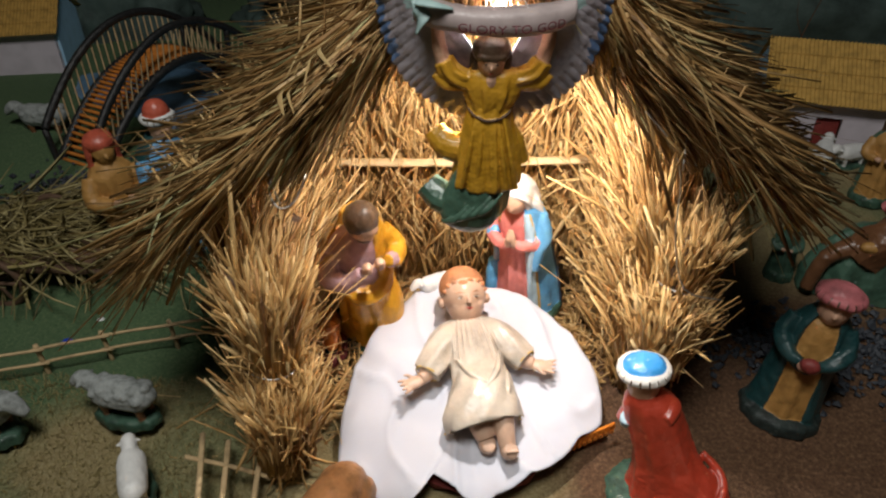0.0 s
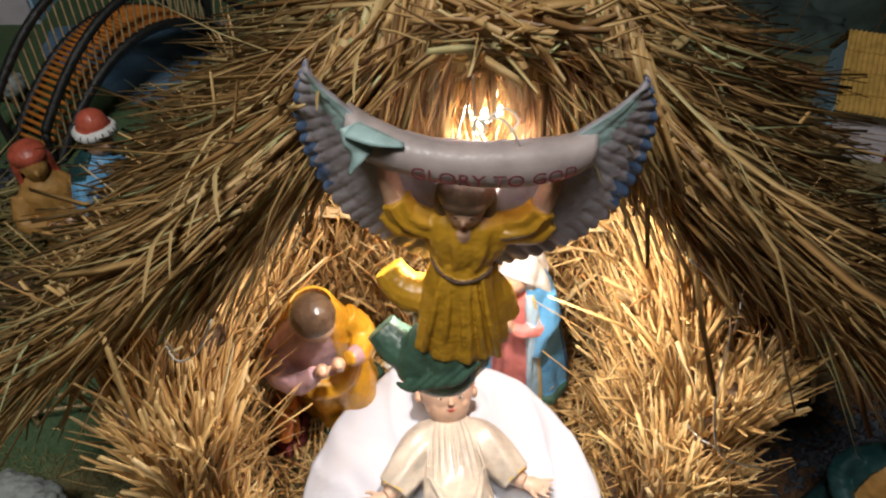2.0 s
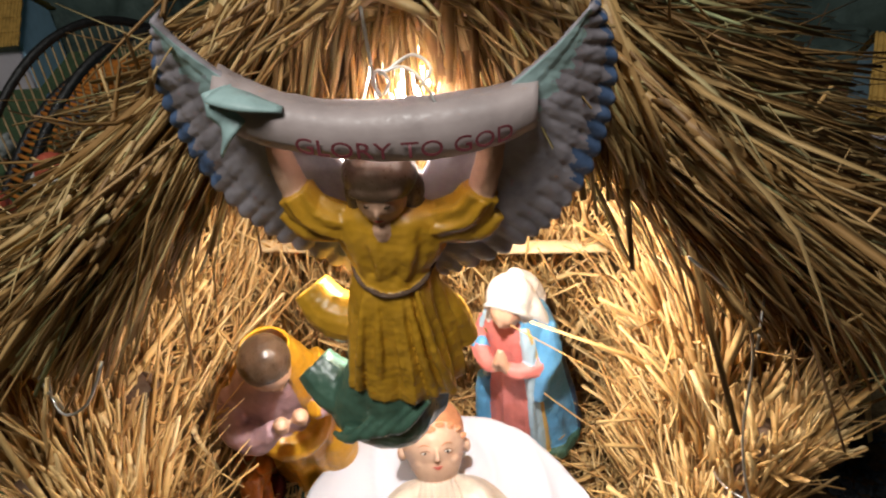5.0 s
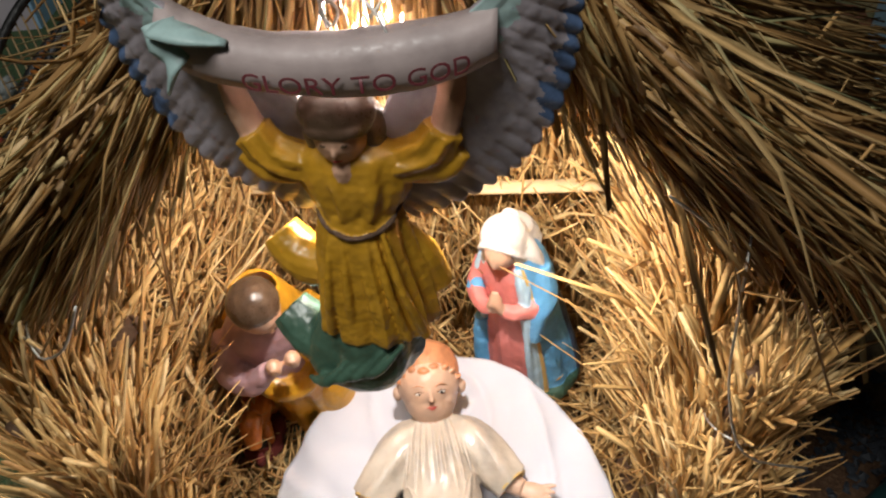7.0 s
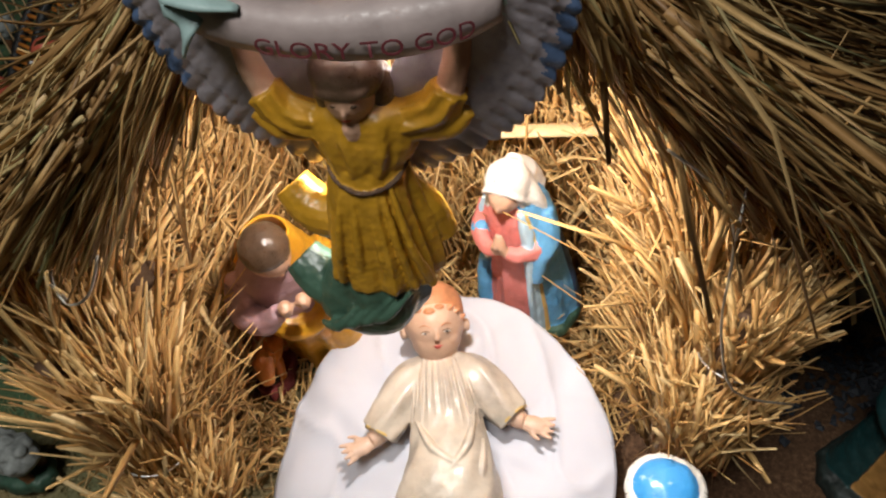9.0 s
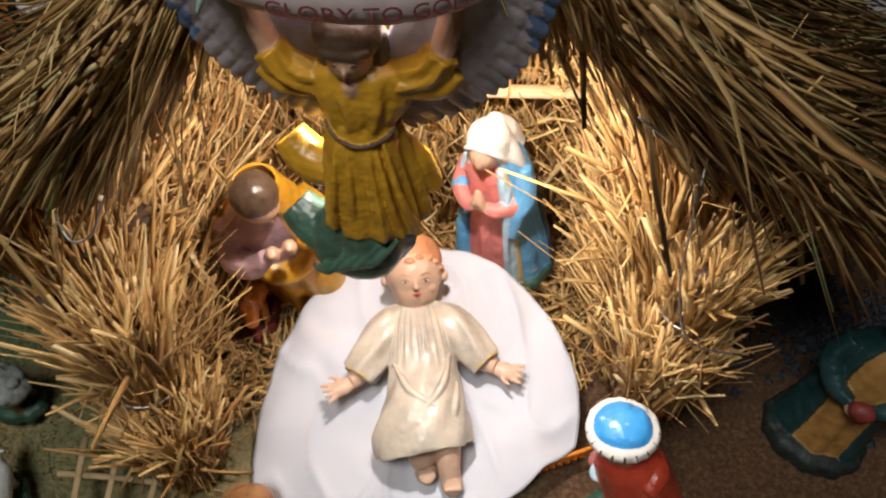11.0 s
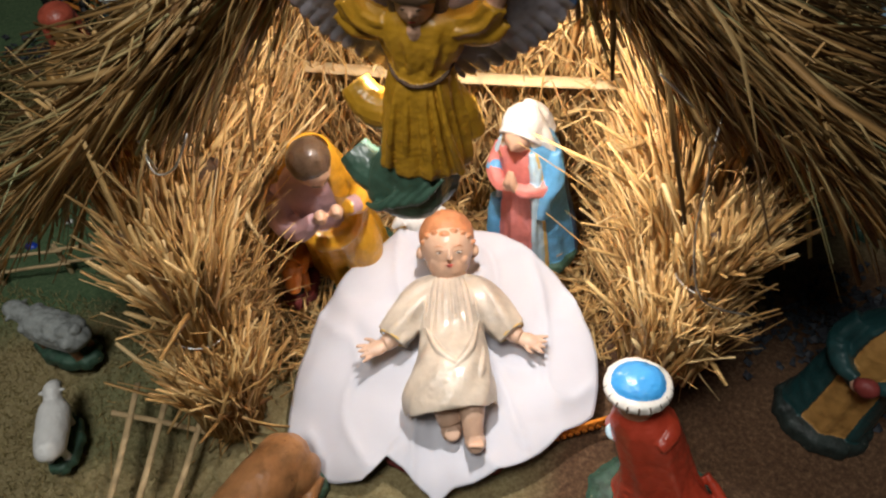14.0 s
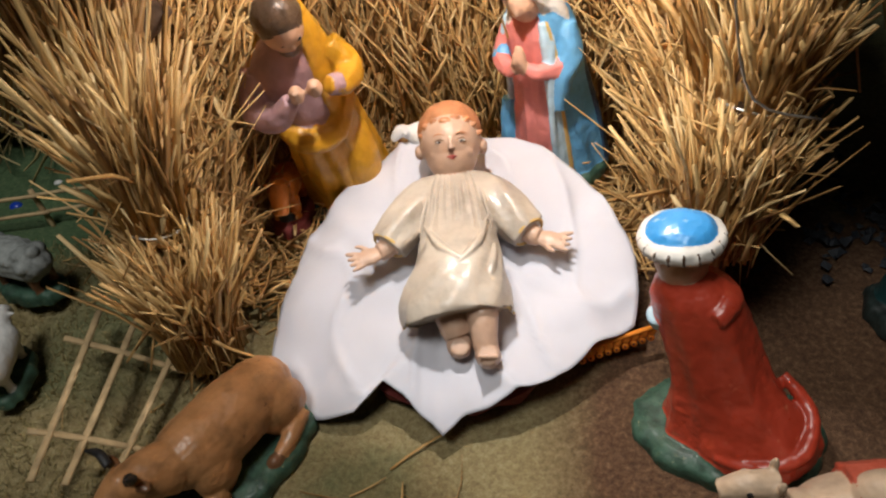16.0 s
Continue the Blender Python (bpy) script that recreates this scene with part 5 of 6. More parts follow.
def red_king():
    c = Clay()
    c.loft([(0.02, -0.005, 0.012, 0.072, 0.058, 1), (0.018, -0.004, 0.05, 0.062, 0.050, 1), (0.008, 0.0, 0.10, 0.050, 0.044, 1), (-0.006, 0.004, 0.16, 0.046, 0.040, 0.7), (-0.018, 0.006, 0.205, 0.042, 0.034, 0.4), (-0.026, 0.006, 0.228, 0.022, 0.020, 0)], RED, folds=7, amp=0.045)
    # train of the cloak, a raised rim round a hollow
    c.loft([(0.046, -0.026, 0.012, 0.066, 0.050, 1), (0.048, -0.027, 0.034, 0.062, 0.047, 1), (0.044, -0.023, 0.058, 0.050, 0.037, 1), (0.032, -0.014, 0.090, 0.034, 0.026, 0.6), (0.020, -0.006, 0.120, 0.026, 0.020, 0.3)], RED, folds=5, amp=0.05)
    c.tube([(0.010, -0.064, 0.030), (0.055, -0.072, 0.034), (0.094, -0.050, 0.044), (0.098, -0.012, 0.062), (0.070, 0.014, 0.085)], [0.006, 0.008, 0.009, 0.008, 0.006], RED, seg=14)
    # cape collar over the shoulder, arm towards the child
    c.tube([(0.004, -0.026, 0.196), (0.016, -0.004, 0.203), (0.010, 0.026, 0.196)], [0.010, 0.013, 0.010], RED, seg=16)
    c.tube([(-0.042, 0.012, 0.185), (-0.052, 0.024, 0.150), (-0.050, 0.042, 0.140)], [0.015, 0.016, 0.012], RED, seg=16, folds=4, amp=0.06)
    c.tube([(-0.052, -0.004, 0.175), (-0.054, 0.010, 0.150)], [0.012, 0.010], PALEBLUE, seg=12)
    c.ell((-0.052, 0.012, 0.190), (0.009, 0.010, 0.013), SKIN)
    turbaned(c, (-0.030, 0.012, 0.243), 0.037, CAPBLUE, WHITEP, SKIN, (-0.7, 0.7, 0))
    c.loft([(0.015, -0.006, -0.012, 0.104, 0.076), (0.015, -0.006, 0.010, 0.102, 0.074), (0.015, -0.006, 0.020, 0.085, 0.060)], MOSS, folds=11, amp=0.025, seg=64)
    return c.finish("red_cloaked_king_statue", pose(0.350, 0.690, 0.008, 0, -6, -8) @ Matrix.Scale(0.93, 4), "kneeling king figure in red cloak and blue turban", "statue")


red_king()


def green_king():
    c = Clay()
    c.loft([(0, 0, 0.0, 0.052, 0.046, 1), (0, 0, 0.05, 0.046, 0.042, 1), (0, 0.002, 0.12, 0.043, 0.037, 1), (0.002, 0.004, 0.18, 0.044, 0.034, 0.5), (0.004, 0.004, 0.210, 0.032, 0.026, 0.2), (0.005, 0.003, 0.226, 0.014, 0.014, 0)], OCHRE, folds=7, amp=0.05)
    c.loft([(0, 0.006, 0.004, 0.064, 0.056, 1), (0, 0.006, 0.06, 0.056, 0.050, 1), (0, 0.006, 0.13, 0.051, 0.043, 0.8), (0.002, 0.006, 0.19, 0.050, 0.038, 0.5), (0.004, 0.004, 0.222, 0.034, 0.029, 0.2), (0.005, 0.003, 0.236, 0.02, 0.02, 0)], TEAL, folds=6, amp=0.05, span=(-55, 235))
    for k in (-1, 1):
        c.tube([(k * 0.040, 0.0, 0.205), (k * 0.052, -0.014, 0.170), (k * 0.034, -0.036, 0.148), (k * 0.012, -0.046, 0.146)], [0.015, 0.016, 0.013, 0.008], TEAL, seg=16, folds=4, amp=0.07)
        c.ell((k * 0.008, -0.054, 0.142), (0.010, 0.009, 0.009), SKIN)
    c.ell((0, -0.058, 0.150), (0.016, 0.013, 0.014), MAROON)
    c.tube([(-0.035, -0.020, 0.135), (0.0, -0.040, 0.126), (0.035, -0.020, 0.135)], [0.007, 0.008, 0.007], TEAL, seg=10)
    turbaned(c, (0.006, -0.008, 0.245), 0.036, TURBANPINK, TURBANPINK, SKIN, (0, -1, 0))
    c.loft([(0, 0, -0.014, 0.072, 0.064), (0, 0, 0.006, 0.070, 0.062), (0, 0, 0.014, 0.055, 0.05)], DARKBASE, folds=11, amp=0.03)
    return c.finish("green_cloaked_king_statue", pose(0.588, 0.842, 0.040, -4, 5, -22) @ Matrix.Scale(0.94, 4), "standing king figure in teal cloak, ochre tunic and pink turban", "statue")


green_king()


def robed(name, m, h, robe, headcol, label, cloak=None, ruff=None, arm=None):
    """A plain standing robed figure of height h."""
    c = Clay()
    k = h / 0.26
    c.loft([(0, 0, 0, 0.050 * k, 0.045 * k, 1), (0, 0, 0.07 * k, 0.042 * k, 0.038 * k, 1), (0, 0, 0.15 * k, 0.040 * k, 0.033 * k, 0.7), (0, 0, 0.195 * k, 0.042 * k, 0.031 * k, 0.4), (0, 0, 0.225 * k, 0.014 * k, 0.014 * k, 0)], robe, folds=7, amp=0.06)
    if cloak:
        c.loft([(0, 0.006 * k, 0, 0.056 * k, 0.052 * k, 1), (0, 0.006 * k, 0.1 * k, 0.048 * k, 0.043 * k, 1), (0, 0.005 * k, 0.19 * k, 0.048 * k, 0.036 * k, 0.4), (0, 0.003 * k, 0.228 * k, 0.02 * k, 0.02 * k, 0)], cloak, folds=6, amp=0.05, span=(-30, 210))
    for s in (-1, 1):
        c.tube([(s * 0.038 * k, 0, 0.19 * k), (s * 0.050 * k, -0.02 * k, 0.15 * k), (s * 0.020 * k, -0.045 * k, 0.145 * k)], [0.016 * k, 0.017 * k, 0.012 * k], arm or robe, seg=14)
        c.ell((s * 0.012 * k, -0.05 * k, 0.146 * k), (0.009 * k,) * 3, SKIN)
    if ruff:
        turbaned(c, (0, -0.006 * k, 0.24 * k), 0.026 * k, headcol, ruff, SKIN, (0, -1, 0))
        c.ell((0, -0.006 * k, 0.266 * k), (0.021 * k, 0.021 * k, 0.022 * k), headcol)
    else:
        c.ell((0, -0.010 * k, 0.240 * k), (0.020 * k, 0.022 * k, 0.026 * k), OCHRE)
        c.ell((0, -0.032 * k, 0.236 * k), (0.004 * k, 0.005 * k, 0.006 * k), OCHRE, seg=10, rings=6)
        c.loft([(0, 0.016 * k, 0.175 * k, 0.034 * k, 0.022 * k, 1), (0, 0.008 * k, 0.22 * k, 0.031 * k, 0.028 * k, 1), (0, 0.004 * k, 0.25 * k, 0.030 * k, 0.030 * k, 0.4), (0, 0.002 * k, 0.272 * k, 0.020 * k, 0.020 * k, 0), (0, 0.002 * k, 0.278 * k, 0.005 * k, 0.005 * k, 0)], headcol, folds=7, amp=0.05, span=(-35, 215))
        c.ell((0, 0.0, 0.258 * k), (0.0285 * k, 0.030 * k, 0.021 * k), headcol)
    c.loft([(0, 0, -0.012, 0.060 * k, 0.055 * k), (0, 0, 0.006, 0.058 * k, 0.053 * k), (0, 0, 0.012, 0.04 * k, 0.04 * k)], MOSS, folds=9, amp=0.04)
    return c.finish(name, m, label, "statue")


robed("shepherd_statue", pose(-0.715, 1.265, 0.050, 0, -4, 40), 0.285, OCHRE, REDTURBAN, "shepherd figure in ochre robe and brick-red headcloth", arm=OCHRE)
robed("blue_robed_king_statue", pose(-0.605, 1.270, 0.060, 0, 0, 60), 0.325, BLUE, REDTURBAN, "king figure in blue robe with red cap and white ruff", cloak=TEAL, ruff=LAMBWHITE)
robed("dark_shepherd_statue", pose(1.010, 1.500, 0.090, 0, 0, -30), 0.20, OCHRE, BROWNHAIR, "small dark-haired shepherd figure holding a lamb", cloak=GREENROBE, arm=OCHRE)
robed("small_yellow_statue", pose(0.705, 1.215, 0.060, 0, 0, -20), 0.13, GREENROBE, YELLOW, "small crouching figure with yellow headcloth", cloak=MOSS)


def lying_beast(name, m, hide, label, blanket=None, headcol=None, hump=False, fore=1.0):
    """A camel or donkey at rest; its head towards -x."""
    c = Clay()
    c.tube([(0.075, 0, 0.035), (0.05, 0, 0.048), (0.0, 0, 0.052), (-0.04, 0, 0.05), (-0.065, 0, 0.045)], [0.016, 0.036, 0.040, 0.037, 0.022], hide, seg=24)
    if hump:
        c.ell((0.0, 0, 0.088), (0.030, 0.022, 0.026), hide)
    c.tube([(-0.055, 0, 0.055), (-0.088, 0, 0.068), (-0.100, 0, 0.100)], [0.024, 0.018, 0.014], hide, seg=16)
    c.tube([(-0.092, 0, 0.104), (-0.118, 0, 0.104), (-0.140, 0, 0.096)], [0.014, 0.013, 0.009], headcol or hide, seg=14)
    for s in (-1, 1):
        c.ell((-0.094, s * 0.012, 0.118), (0.004, 0.004, 0.010), hide, seg=10, rings=6)
        c.ell((0.045, s * 0.030, 0.030), (0.032, 0.014, 0.026), hide)
        c.tube([(0.02, s * 0.036, 0.016), (-0.02, s * 0.040, 0.010)], [0.010, 0.008], hide, seg=10)
        c.tube([(-0.045, s * 0.026, 0.022), (-0.070, s * 0.030, 0.010), (-0.040, s * 0.034, 0.008)], [0.012, 0.009, 0.007], hide, seg=10)
        c.ell((-0.118, s * 0.012, 0.108), (0.003, 0.002, 0.003), DARKSPOT, seg=8, rings=6)
    if blanket:
        c.tube([(0.052, 0, 0.050), (0.02, 0, 0.054), (-0.025, 0, 0.053)], [0.043, 0.049, 0.046], blanket, seg=28, folds=12, amp=0.02)
    return c.finish(name, m, label, "animal statue")


lying_beast("camel_statue", pose(0.478, 0.578, -0.002, 0, 0, 8), CAMELHIDE, "pale resting camel figure with a red blanket", REDTURBAN, hump=True)


def dark_camel_group():
    c = Clay()
    c.loft([(0, 0, 0.0, 0.10, 0.075, 1), (0.0, 0, 0.05, 0.09, 0.065, 1), (0.01, 0, 0.10, 0.075, 0.05, 1), (0.02, 0, 0.14, 0.05, 0.035, 0.5), (0.02, 0, 0.155, 0.02, 0.015, 0)], GREENROBE, folds=6, amp=0.09)
    c.tube([(0.0, -0.02, 0.10), (0.03, -0.03, 0.15), (0.05, -0.02, 0.19)], [0.045, 0.036, 0.022], TANDARK, seg=18, folds=4, amp=0.08)
    c.ell((0.045, -0.02, 0.205), (0.036, 0.030, 0.024), MAROON)
    c.tube([(0.010, -0.01, 0.20), (0.045, -0.02, 0.228), (0.085, -0.02, 0.20)], [0.010, 0.014, 0.010], TURBANPINK, seg=14, folds=4, amp=0.1)
    c.tube([(0.06, -0.02, 0.15), (0.10, -0.03, 0.10), (0.11, -0.03, 0.02)], [0.026, 0.020, 0.016], TANDARK, seg=14)
    c.tube([(-0.02, -0.03, 0.12), (-0.07, -0.04, 0.09), (-0.09, -0.05, 0.02)], [0.022, 0.016, 0.014], TANDARK, seg=14)
    c.ell((0.0, -0.055, 0.135), (0.022, 0.012, 0.012), OCHRE)
    return c.finish("stooping_figure_statue", pose(0.835, 1.185, 0.05, 0, 0, -10), "stooping figure in dark green with a maroon headcloth", "statue")


dark_camel_group()


def ox():
    """A lying ox, rump by the crib, head towards the viewer."""
    c = Clay()
    c.tube([(0.088, 0, 0.036), (0.070, 0, 0.052), (0.03, 0, 0.058), (-0.02, 0, 0.058), (-0.06, 0, 0.062), (-0.085, 0, 0.060)], [0.012, 0.036, 0.043, 0.044, 0.040, 0.024], TAN, seg=30)
    for s in (-1, 1):
        c.ell((0.058, s * 0.030, 0.040), (0.036, 0.020, 0.036), TAN)
        c.tube([(0.072, s * 0.038, 0.020), (0.040, s * 0.052, 0.014), (0.018, s * 0.056, 0.010)], [0.015, 0.011, 0.009], TAN, seg=12)
        c.ell((0.010, s * 0.056, 0.009), (0.012, 0.009, 0.008), TANDARK)
        c.ell((-0.045, s * 0.030, 0.042), (0.030, 0.018, 0.034), TAN)
        c.tube([(-0.055, s * 0.036, 0.022), (-0.085, s * 0.044, 0.012), (-0.055, s * 0.050, 0.008)], [0.014, 0.010, 0.009], TAN, seg=12)
        c.ell((0.085, s * 0.010, 0.052), (0.012, 0.010, 0.016), TAN)
    c.tube([(-0.075, 0, 0.070), (-0.105, 0.004, 0.085), (-0.125, 0.010, 0.086)], [0.032, 0.026, 0.020], TAN, seg=18)
    c.tube([(-0.115, 0.010, 0.090), (-0.140, 0.014, 0.078), (-0.160, 0.016, 0.062)], [0.021, 0.018, 0.013], TAN, seg=16)
    for s in (-1, 1):
        c.tube([(-0.118, 0.012 + s * 0.016, 0.105), (-0.116, 0.012 + s * 0.030, 0.116), (-0.124, 0.012 + s * 0.034, 0.128)], [0.006, 0.005, 0.002], DARKSPOT, seg=10)
        c.ell((-0.112, 0.012 + s * 0.026, 0.096), (0.007, 0.014, 0.005), TANDARK)
    c.loft([(0.0, 0, -0.012, 0.115, 0.072), (0.0, 0, 0.004, 0.112, 0.070), (0.0, 0, 0.010, 0.095, 0.055)], MOSS, folds=13, amp=0.03, seg=64)
    return c.finish("resting_ox_statue", pose(-0.158, 0.582, 0.014, 0, 0, 68) @ Matrix.Scale(0.93, 4), "glossy tan ox figure lying on a green base", "animal statue")


ox()


def calf():
    c = Clay()
    c.tube([(0, 0.055, 0.040), (0, 0.03, 0.050), (0, -0.005, 0.052), (0, -0.03, 0.056)], [0.012, 0.024, 0.026, 0.020], ORANGE, seg=20)
    c.tube([(0, -0.025, 0.060), (0, -0.040, 0.068), (0.002, -0.055, 0.050), (0.002, -0.060, 0.036)], [0.018, 0.018, 0.014, 0.010], ORANGE, seg=16)
    c.ell((0.002, -0.058, 0.056), (0.010, 0.006, 0.007), MAROON, seg=12, rings=8)
    for s in (-1, 1):
        c.tube([(s * 0.012, -0.034, 0.076), (s * 0.022, -0.038, 0.080)], [0.005, 0.002], ORANGE, seg=8)
        c.tube([(s * 0.014, -0.02, 0.04), (s * 0.016, -0.032, 0.012), (s * 0.012, -0.02, 0.004)], [0.011, 0.008, 0.006], ORANGE, seg=10)
        c.ell((s * 0.018, 0.035, 0.026), (0.012, 0.022, 0.022), ORANGE)
    c.ell((0, -0.030, 0.012), (0.016, 0.016, 0.012), DARKSPOT)
    c.loft([(0, 0, -0.014, 0.036, 0.062), (0, 0, 0.004, 0.034, 0.060), (0, 0, 0.008, 0.02, 0.045)], REDCLOTH, folds=7, amp=0.04)
    return c.finish("orange_calf_statue", pose(-0.210, 0.925, 0.088, 0, 0, 14) @ Matrix.Scale(0.85, 4), "glossy orange calf figure on a small dark base", "animal statue")


calf()


def sheep(name, m, wool, label, size=1.0, lying=True, group="sheep"):
    c = Clay()
    c.tube([(0.052, 0, 0.034), (0.040, 0, 0.040), (0.0, 0, 0.042), (-0.035, 0, 0.044), (-0.048, 0, 0.044)], [0.010, 0.022, 0.025, 0.023, 0.012], wool, seg=24, folds=9, amp=0.035 if wool is WOOL else 0.0)
    for k in range(26 if wool is WOOL else 0):
        a = k * 2.4
        x = 0.045 - 0.0034 * k
        c.ell((x, 0.018 * math.sin(a), 0.048 + 0.014 * abs(math.cos(a))), (0.009, 0.009, 0.007), wool, seg=8, rings=6)
    c.tube([(-0.040, 0, 0.050), (-0.058, 0, 0.062), (-0.070, 0, 0.056), (-0.082, 0, 0.046)], [0.014, 0.0135, 0.011, 0.006], wool, seg=14)
    for s in (-1, 1):
        c.ell((-0.056, s * 0.014, 0.062), (0.004, 0.008, 0.003), wool, seg=10, rings=6)
        for x in (-0.028, 0.032):
            c.tube([(x, s * 0.012, 0.03), (x + 0.002, s * 0.012, 0.002)], [0.0075, 0.005], TANDARK if wool is WOOL else wool, seg=8)
    c.loft([(0, 0, -0.012, 0.054, 0.030), (0, 0, 0.003, 0.052, 0.028), (0, 0, 0.006, 0.04, 0.02)], MOSS, folds=9, amp=0.05)
    return c.finish(name, m @ Matrix.Scale(size, 4), label, "sheep", group)


sheep("sheep_statue", pose(-0.510, 0.735, 0.098, 0, 0, -10), WOOL, "woolly sheep figure with grey-white back on sandy grass", 1.05)
sheep("lamb_statue", pose(-0.440, 0.598, 0.085, 0, 0, -66), LAMBWHITE, "smooth white lamb figure on a green base", 0.85)
sheep("sheep_statue", pose(-0.735, 0.705, 0.085, 0, 0, 170), WOOL, "woolly sheep figure half hidden at the edge", 1.2)
sheep("white_lamb_statue", pose(-0.020, 1.020, 0.135, 0, 0, 35), LAMBWHITE, "small white lamb figure behind the crib", 0.66)
sheep("white_lamb_statue", pose(0.950, 1.655, 0.085, 0, 0, -120), LAMBWHITE, "white lamb figure by the little house", 1.0)
sheep("white_lamb_statue", pose(1.030, 1.670, 0.085, 0, 0, 20), LAMBWHITE, "white lamb figure beside the shepherd", 0.9)
sheep("sheep_statue", pose(-1.20, 1.80, 0.085, 0, 0, 0), WOOL, "woolly sheep figure by the far house", 1.3)


# ---- fences, cart, hay ----
def twig_fence():
    top = empty("twig_hurdle", (-0.32, 0.60, 0.07), "small hurdle of split pale sticks leaning low", "fence")

    def rail(a, b, r, nm):
        pts = [Vector(a), (Vector(a) + Vector(b)) / 2 + Vector((0.002, 0.001, 0.002)), Vector(b)]
        part(nm, rod_bm([p - top.location for p in pts], r, 8, 0.6), TWIG, top)
    X0, X1 = Vector((-0.368, 0.638, 0.110)), Vector((-0.264, 0.668, 0.030))
    C0, C1 = Vector((-0.340, 0.523, 0.098)), Vector((-0.258, 0.560, 0.024))
    rail(X0 + (X0 - X1) * 0.08, X1, 0.0042, "rail")
    rail(C0 + (C0 - C1) * 0.08, C1, 0.0042, "rail")
    for f in (0.10, 0.40, 0.80):
        a, b = X0.lerp(X1, f), C0.lerp(C1, f)
        rail(a + (a - b) * 0.42, b + (b - a) * 0.45, 0.0046, "stake")


twig_fence()


def field_fence():
    top = empty("stick_fence", (-0.62, 0.90, 0.04), "low fence of thin sticks across the green field", "fence")
    posts = [(-0.717, 0.855), (-0.624, 0.905), (-0.513, 0.945), (-0.84, 0.80), (-0.42, 0.975)]
    zs = {}
    for x, y in posts:
        z = float(ground_z(x, y))
        part("post", rod_bm([Vector((x, y, z - 0.01)) - top.location, Vector((x - 0.004, y, z + 0.07)) - top.location], 0.0042, 8), TWIG, top)
    order = sorted(posts)
    for h in (0.028, 0.060):
        for (xa, ya), (xb, yb) in zip(order, order[1:]):
            a = Vector((xa - 0.012, ya - 0.004, float(ground_z(xa, ya)) + h))
            b = Vector((xb + 0.012, yb - 0.004, float(ground_z(xb, yb)) + h + 0.003))
            part("rail", rod_bm([a - top.location, (a + b) / 2 + Vector((0, 0, 0.002)) - top.location, b - top.location], 0.0030, 6), TWIG, top)


field_fence()


def hay():
    n = 900
    x, y = -0.93 + 0.13 * rng.normal(size=n), 1.27 + 0.07 * rng.normal(size=n)
    P = np.stack([x, y, 0.08 + 0.075 * rng.random(n) * np.exp(-((x + 0.93) / 0.2) ** 2)], 1)
    a = rng.normal(size=n) * 0.7 - 0.2
    D = np.stack([np.cos(a), np.sin(a), -0.05 + 0.15 * rng.normal(size=n)], 1)
    tagged(stalks("hay_heap", P, D, 0.10 + 0.12 * rng.random(n), 0.0018 + 0.0014 * rng.random(n), HAY, bend=0.12, leaf=0.3), "heap of greenish dry hay on a cart", "hay", kind="stuff")
    # loose stalks on the sand and in the field
    n = 46
    x, y = np.concatenate([-0.30 + 0.09 * rng.normal(size=20), 0.12 + 0.12 * rng.normal(size=26)]), np.concatenate([0.72 + 0.07 * rng.normal(size=20), 0.535 + 0.03 * rng.normal(size=26)])
    P = np.stack([x, y, ground_z(x, y) + 0.003], 1)
    a = rng.random(n) * 6.28
    tagged(stalks("scattered_straw", P, np.stack([np.cos(a), np.sin(a), 0.02 * np.ones(n)], 1), 0.03 + 0.07 * rng.random(n), 0.0012 + 0.0008 * rng.random(n), STRAW, bend=0.12), "single straws lying on the sand", "straw", kind="stuff")


hay()


def cart():
    top = empty("wooden_cart", (-0.93, 1.20, 0.04), "little brown wooden cart loaded with hay", "cart")
    for y in (-0.13, 0.13):
        wheel = part("wheel", rod_bm([Vector((0.055 * math.cos(a), y, 0.055 + 0.055 * math.sin(a))) for a in np.linspace(0, 6.283, 25)], 0.0075, 10), DARKWOOD, top)
        for k in range(6):
            a = k * math.pi / 3
            part("spoke", rod_bm([Vector((0, y, 0.055)), Vector((0.053 * math.cos(a), y, 0.055 + 0.053 * math.sin(a)))], 0.004, 8), DARKWOOD, wheel)
    part("axle", rod_bm([Vector((0, -0.14, 0.055)), Vector((0, 0.14, 0.055))], 0.006, 10), DARKWOOD, top)
    part("bed", box_bm((0.36, 0.20, 0.012), Matrix.Translation((0, 0, 0.066))), DARKWOOD, top)
    for y in (-0.09, 0.09):
        part("shaft", rod_bm([Vector((0.16, y, 0.064)), Vector((0.30, y, 0.055))], 0.006, 8), DARKWOOD, top)


cart()


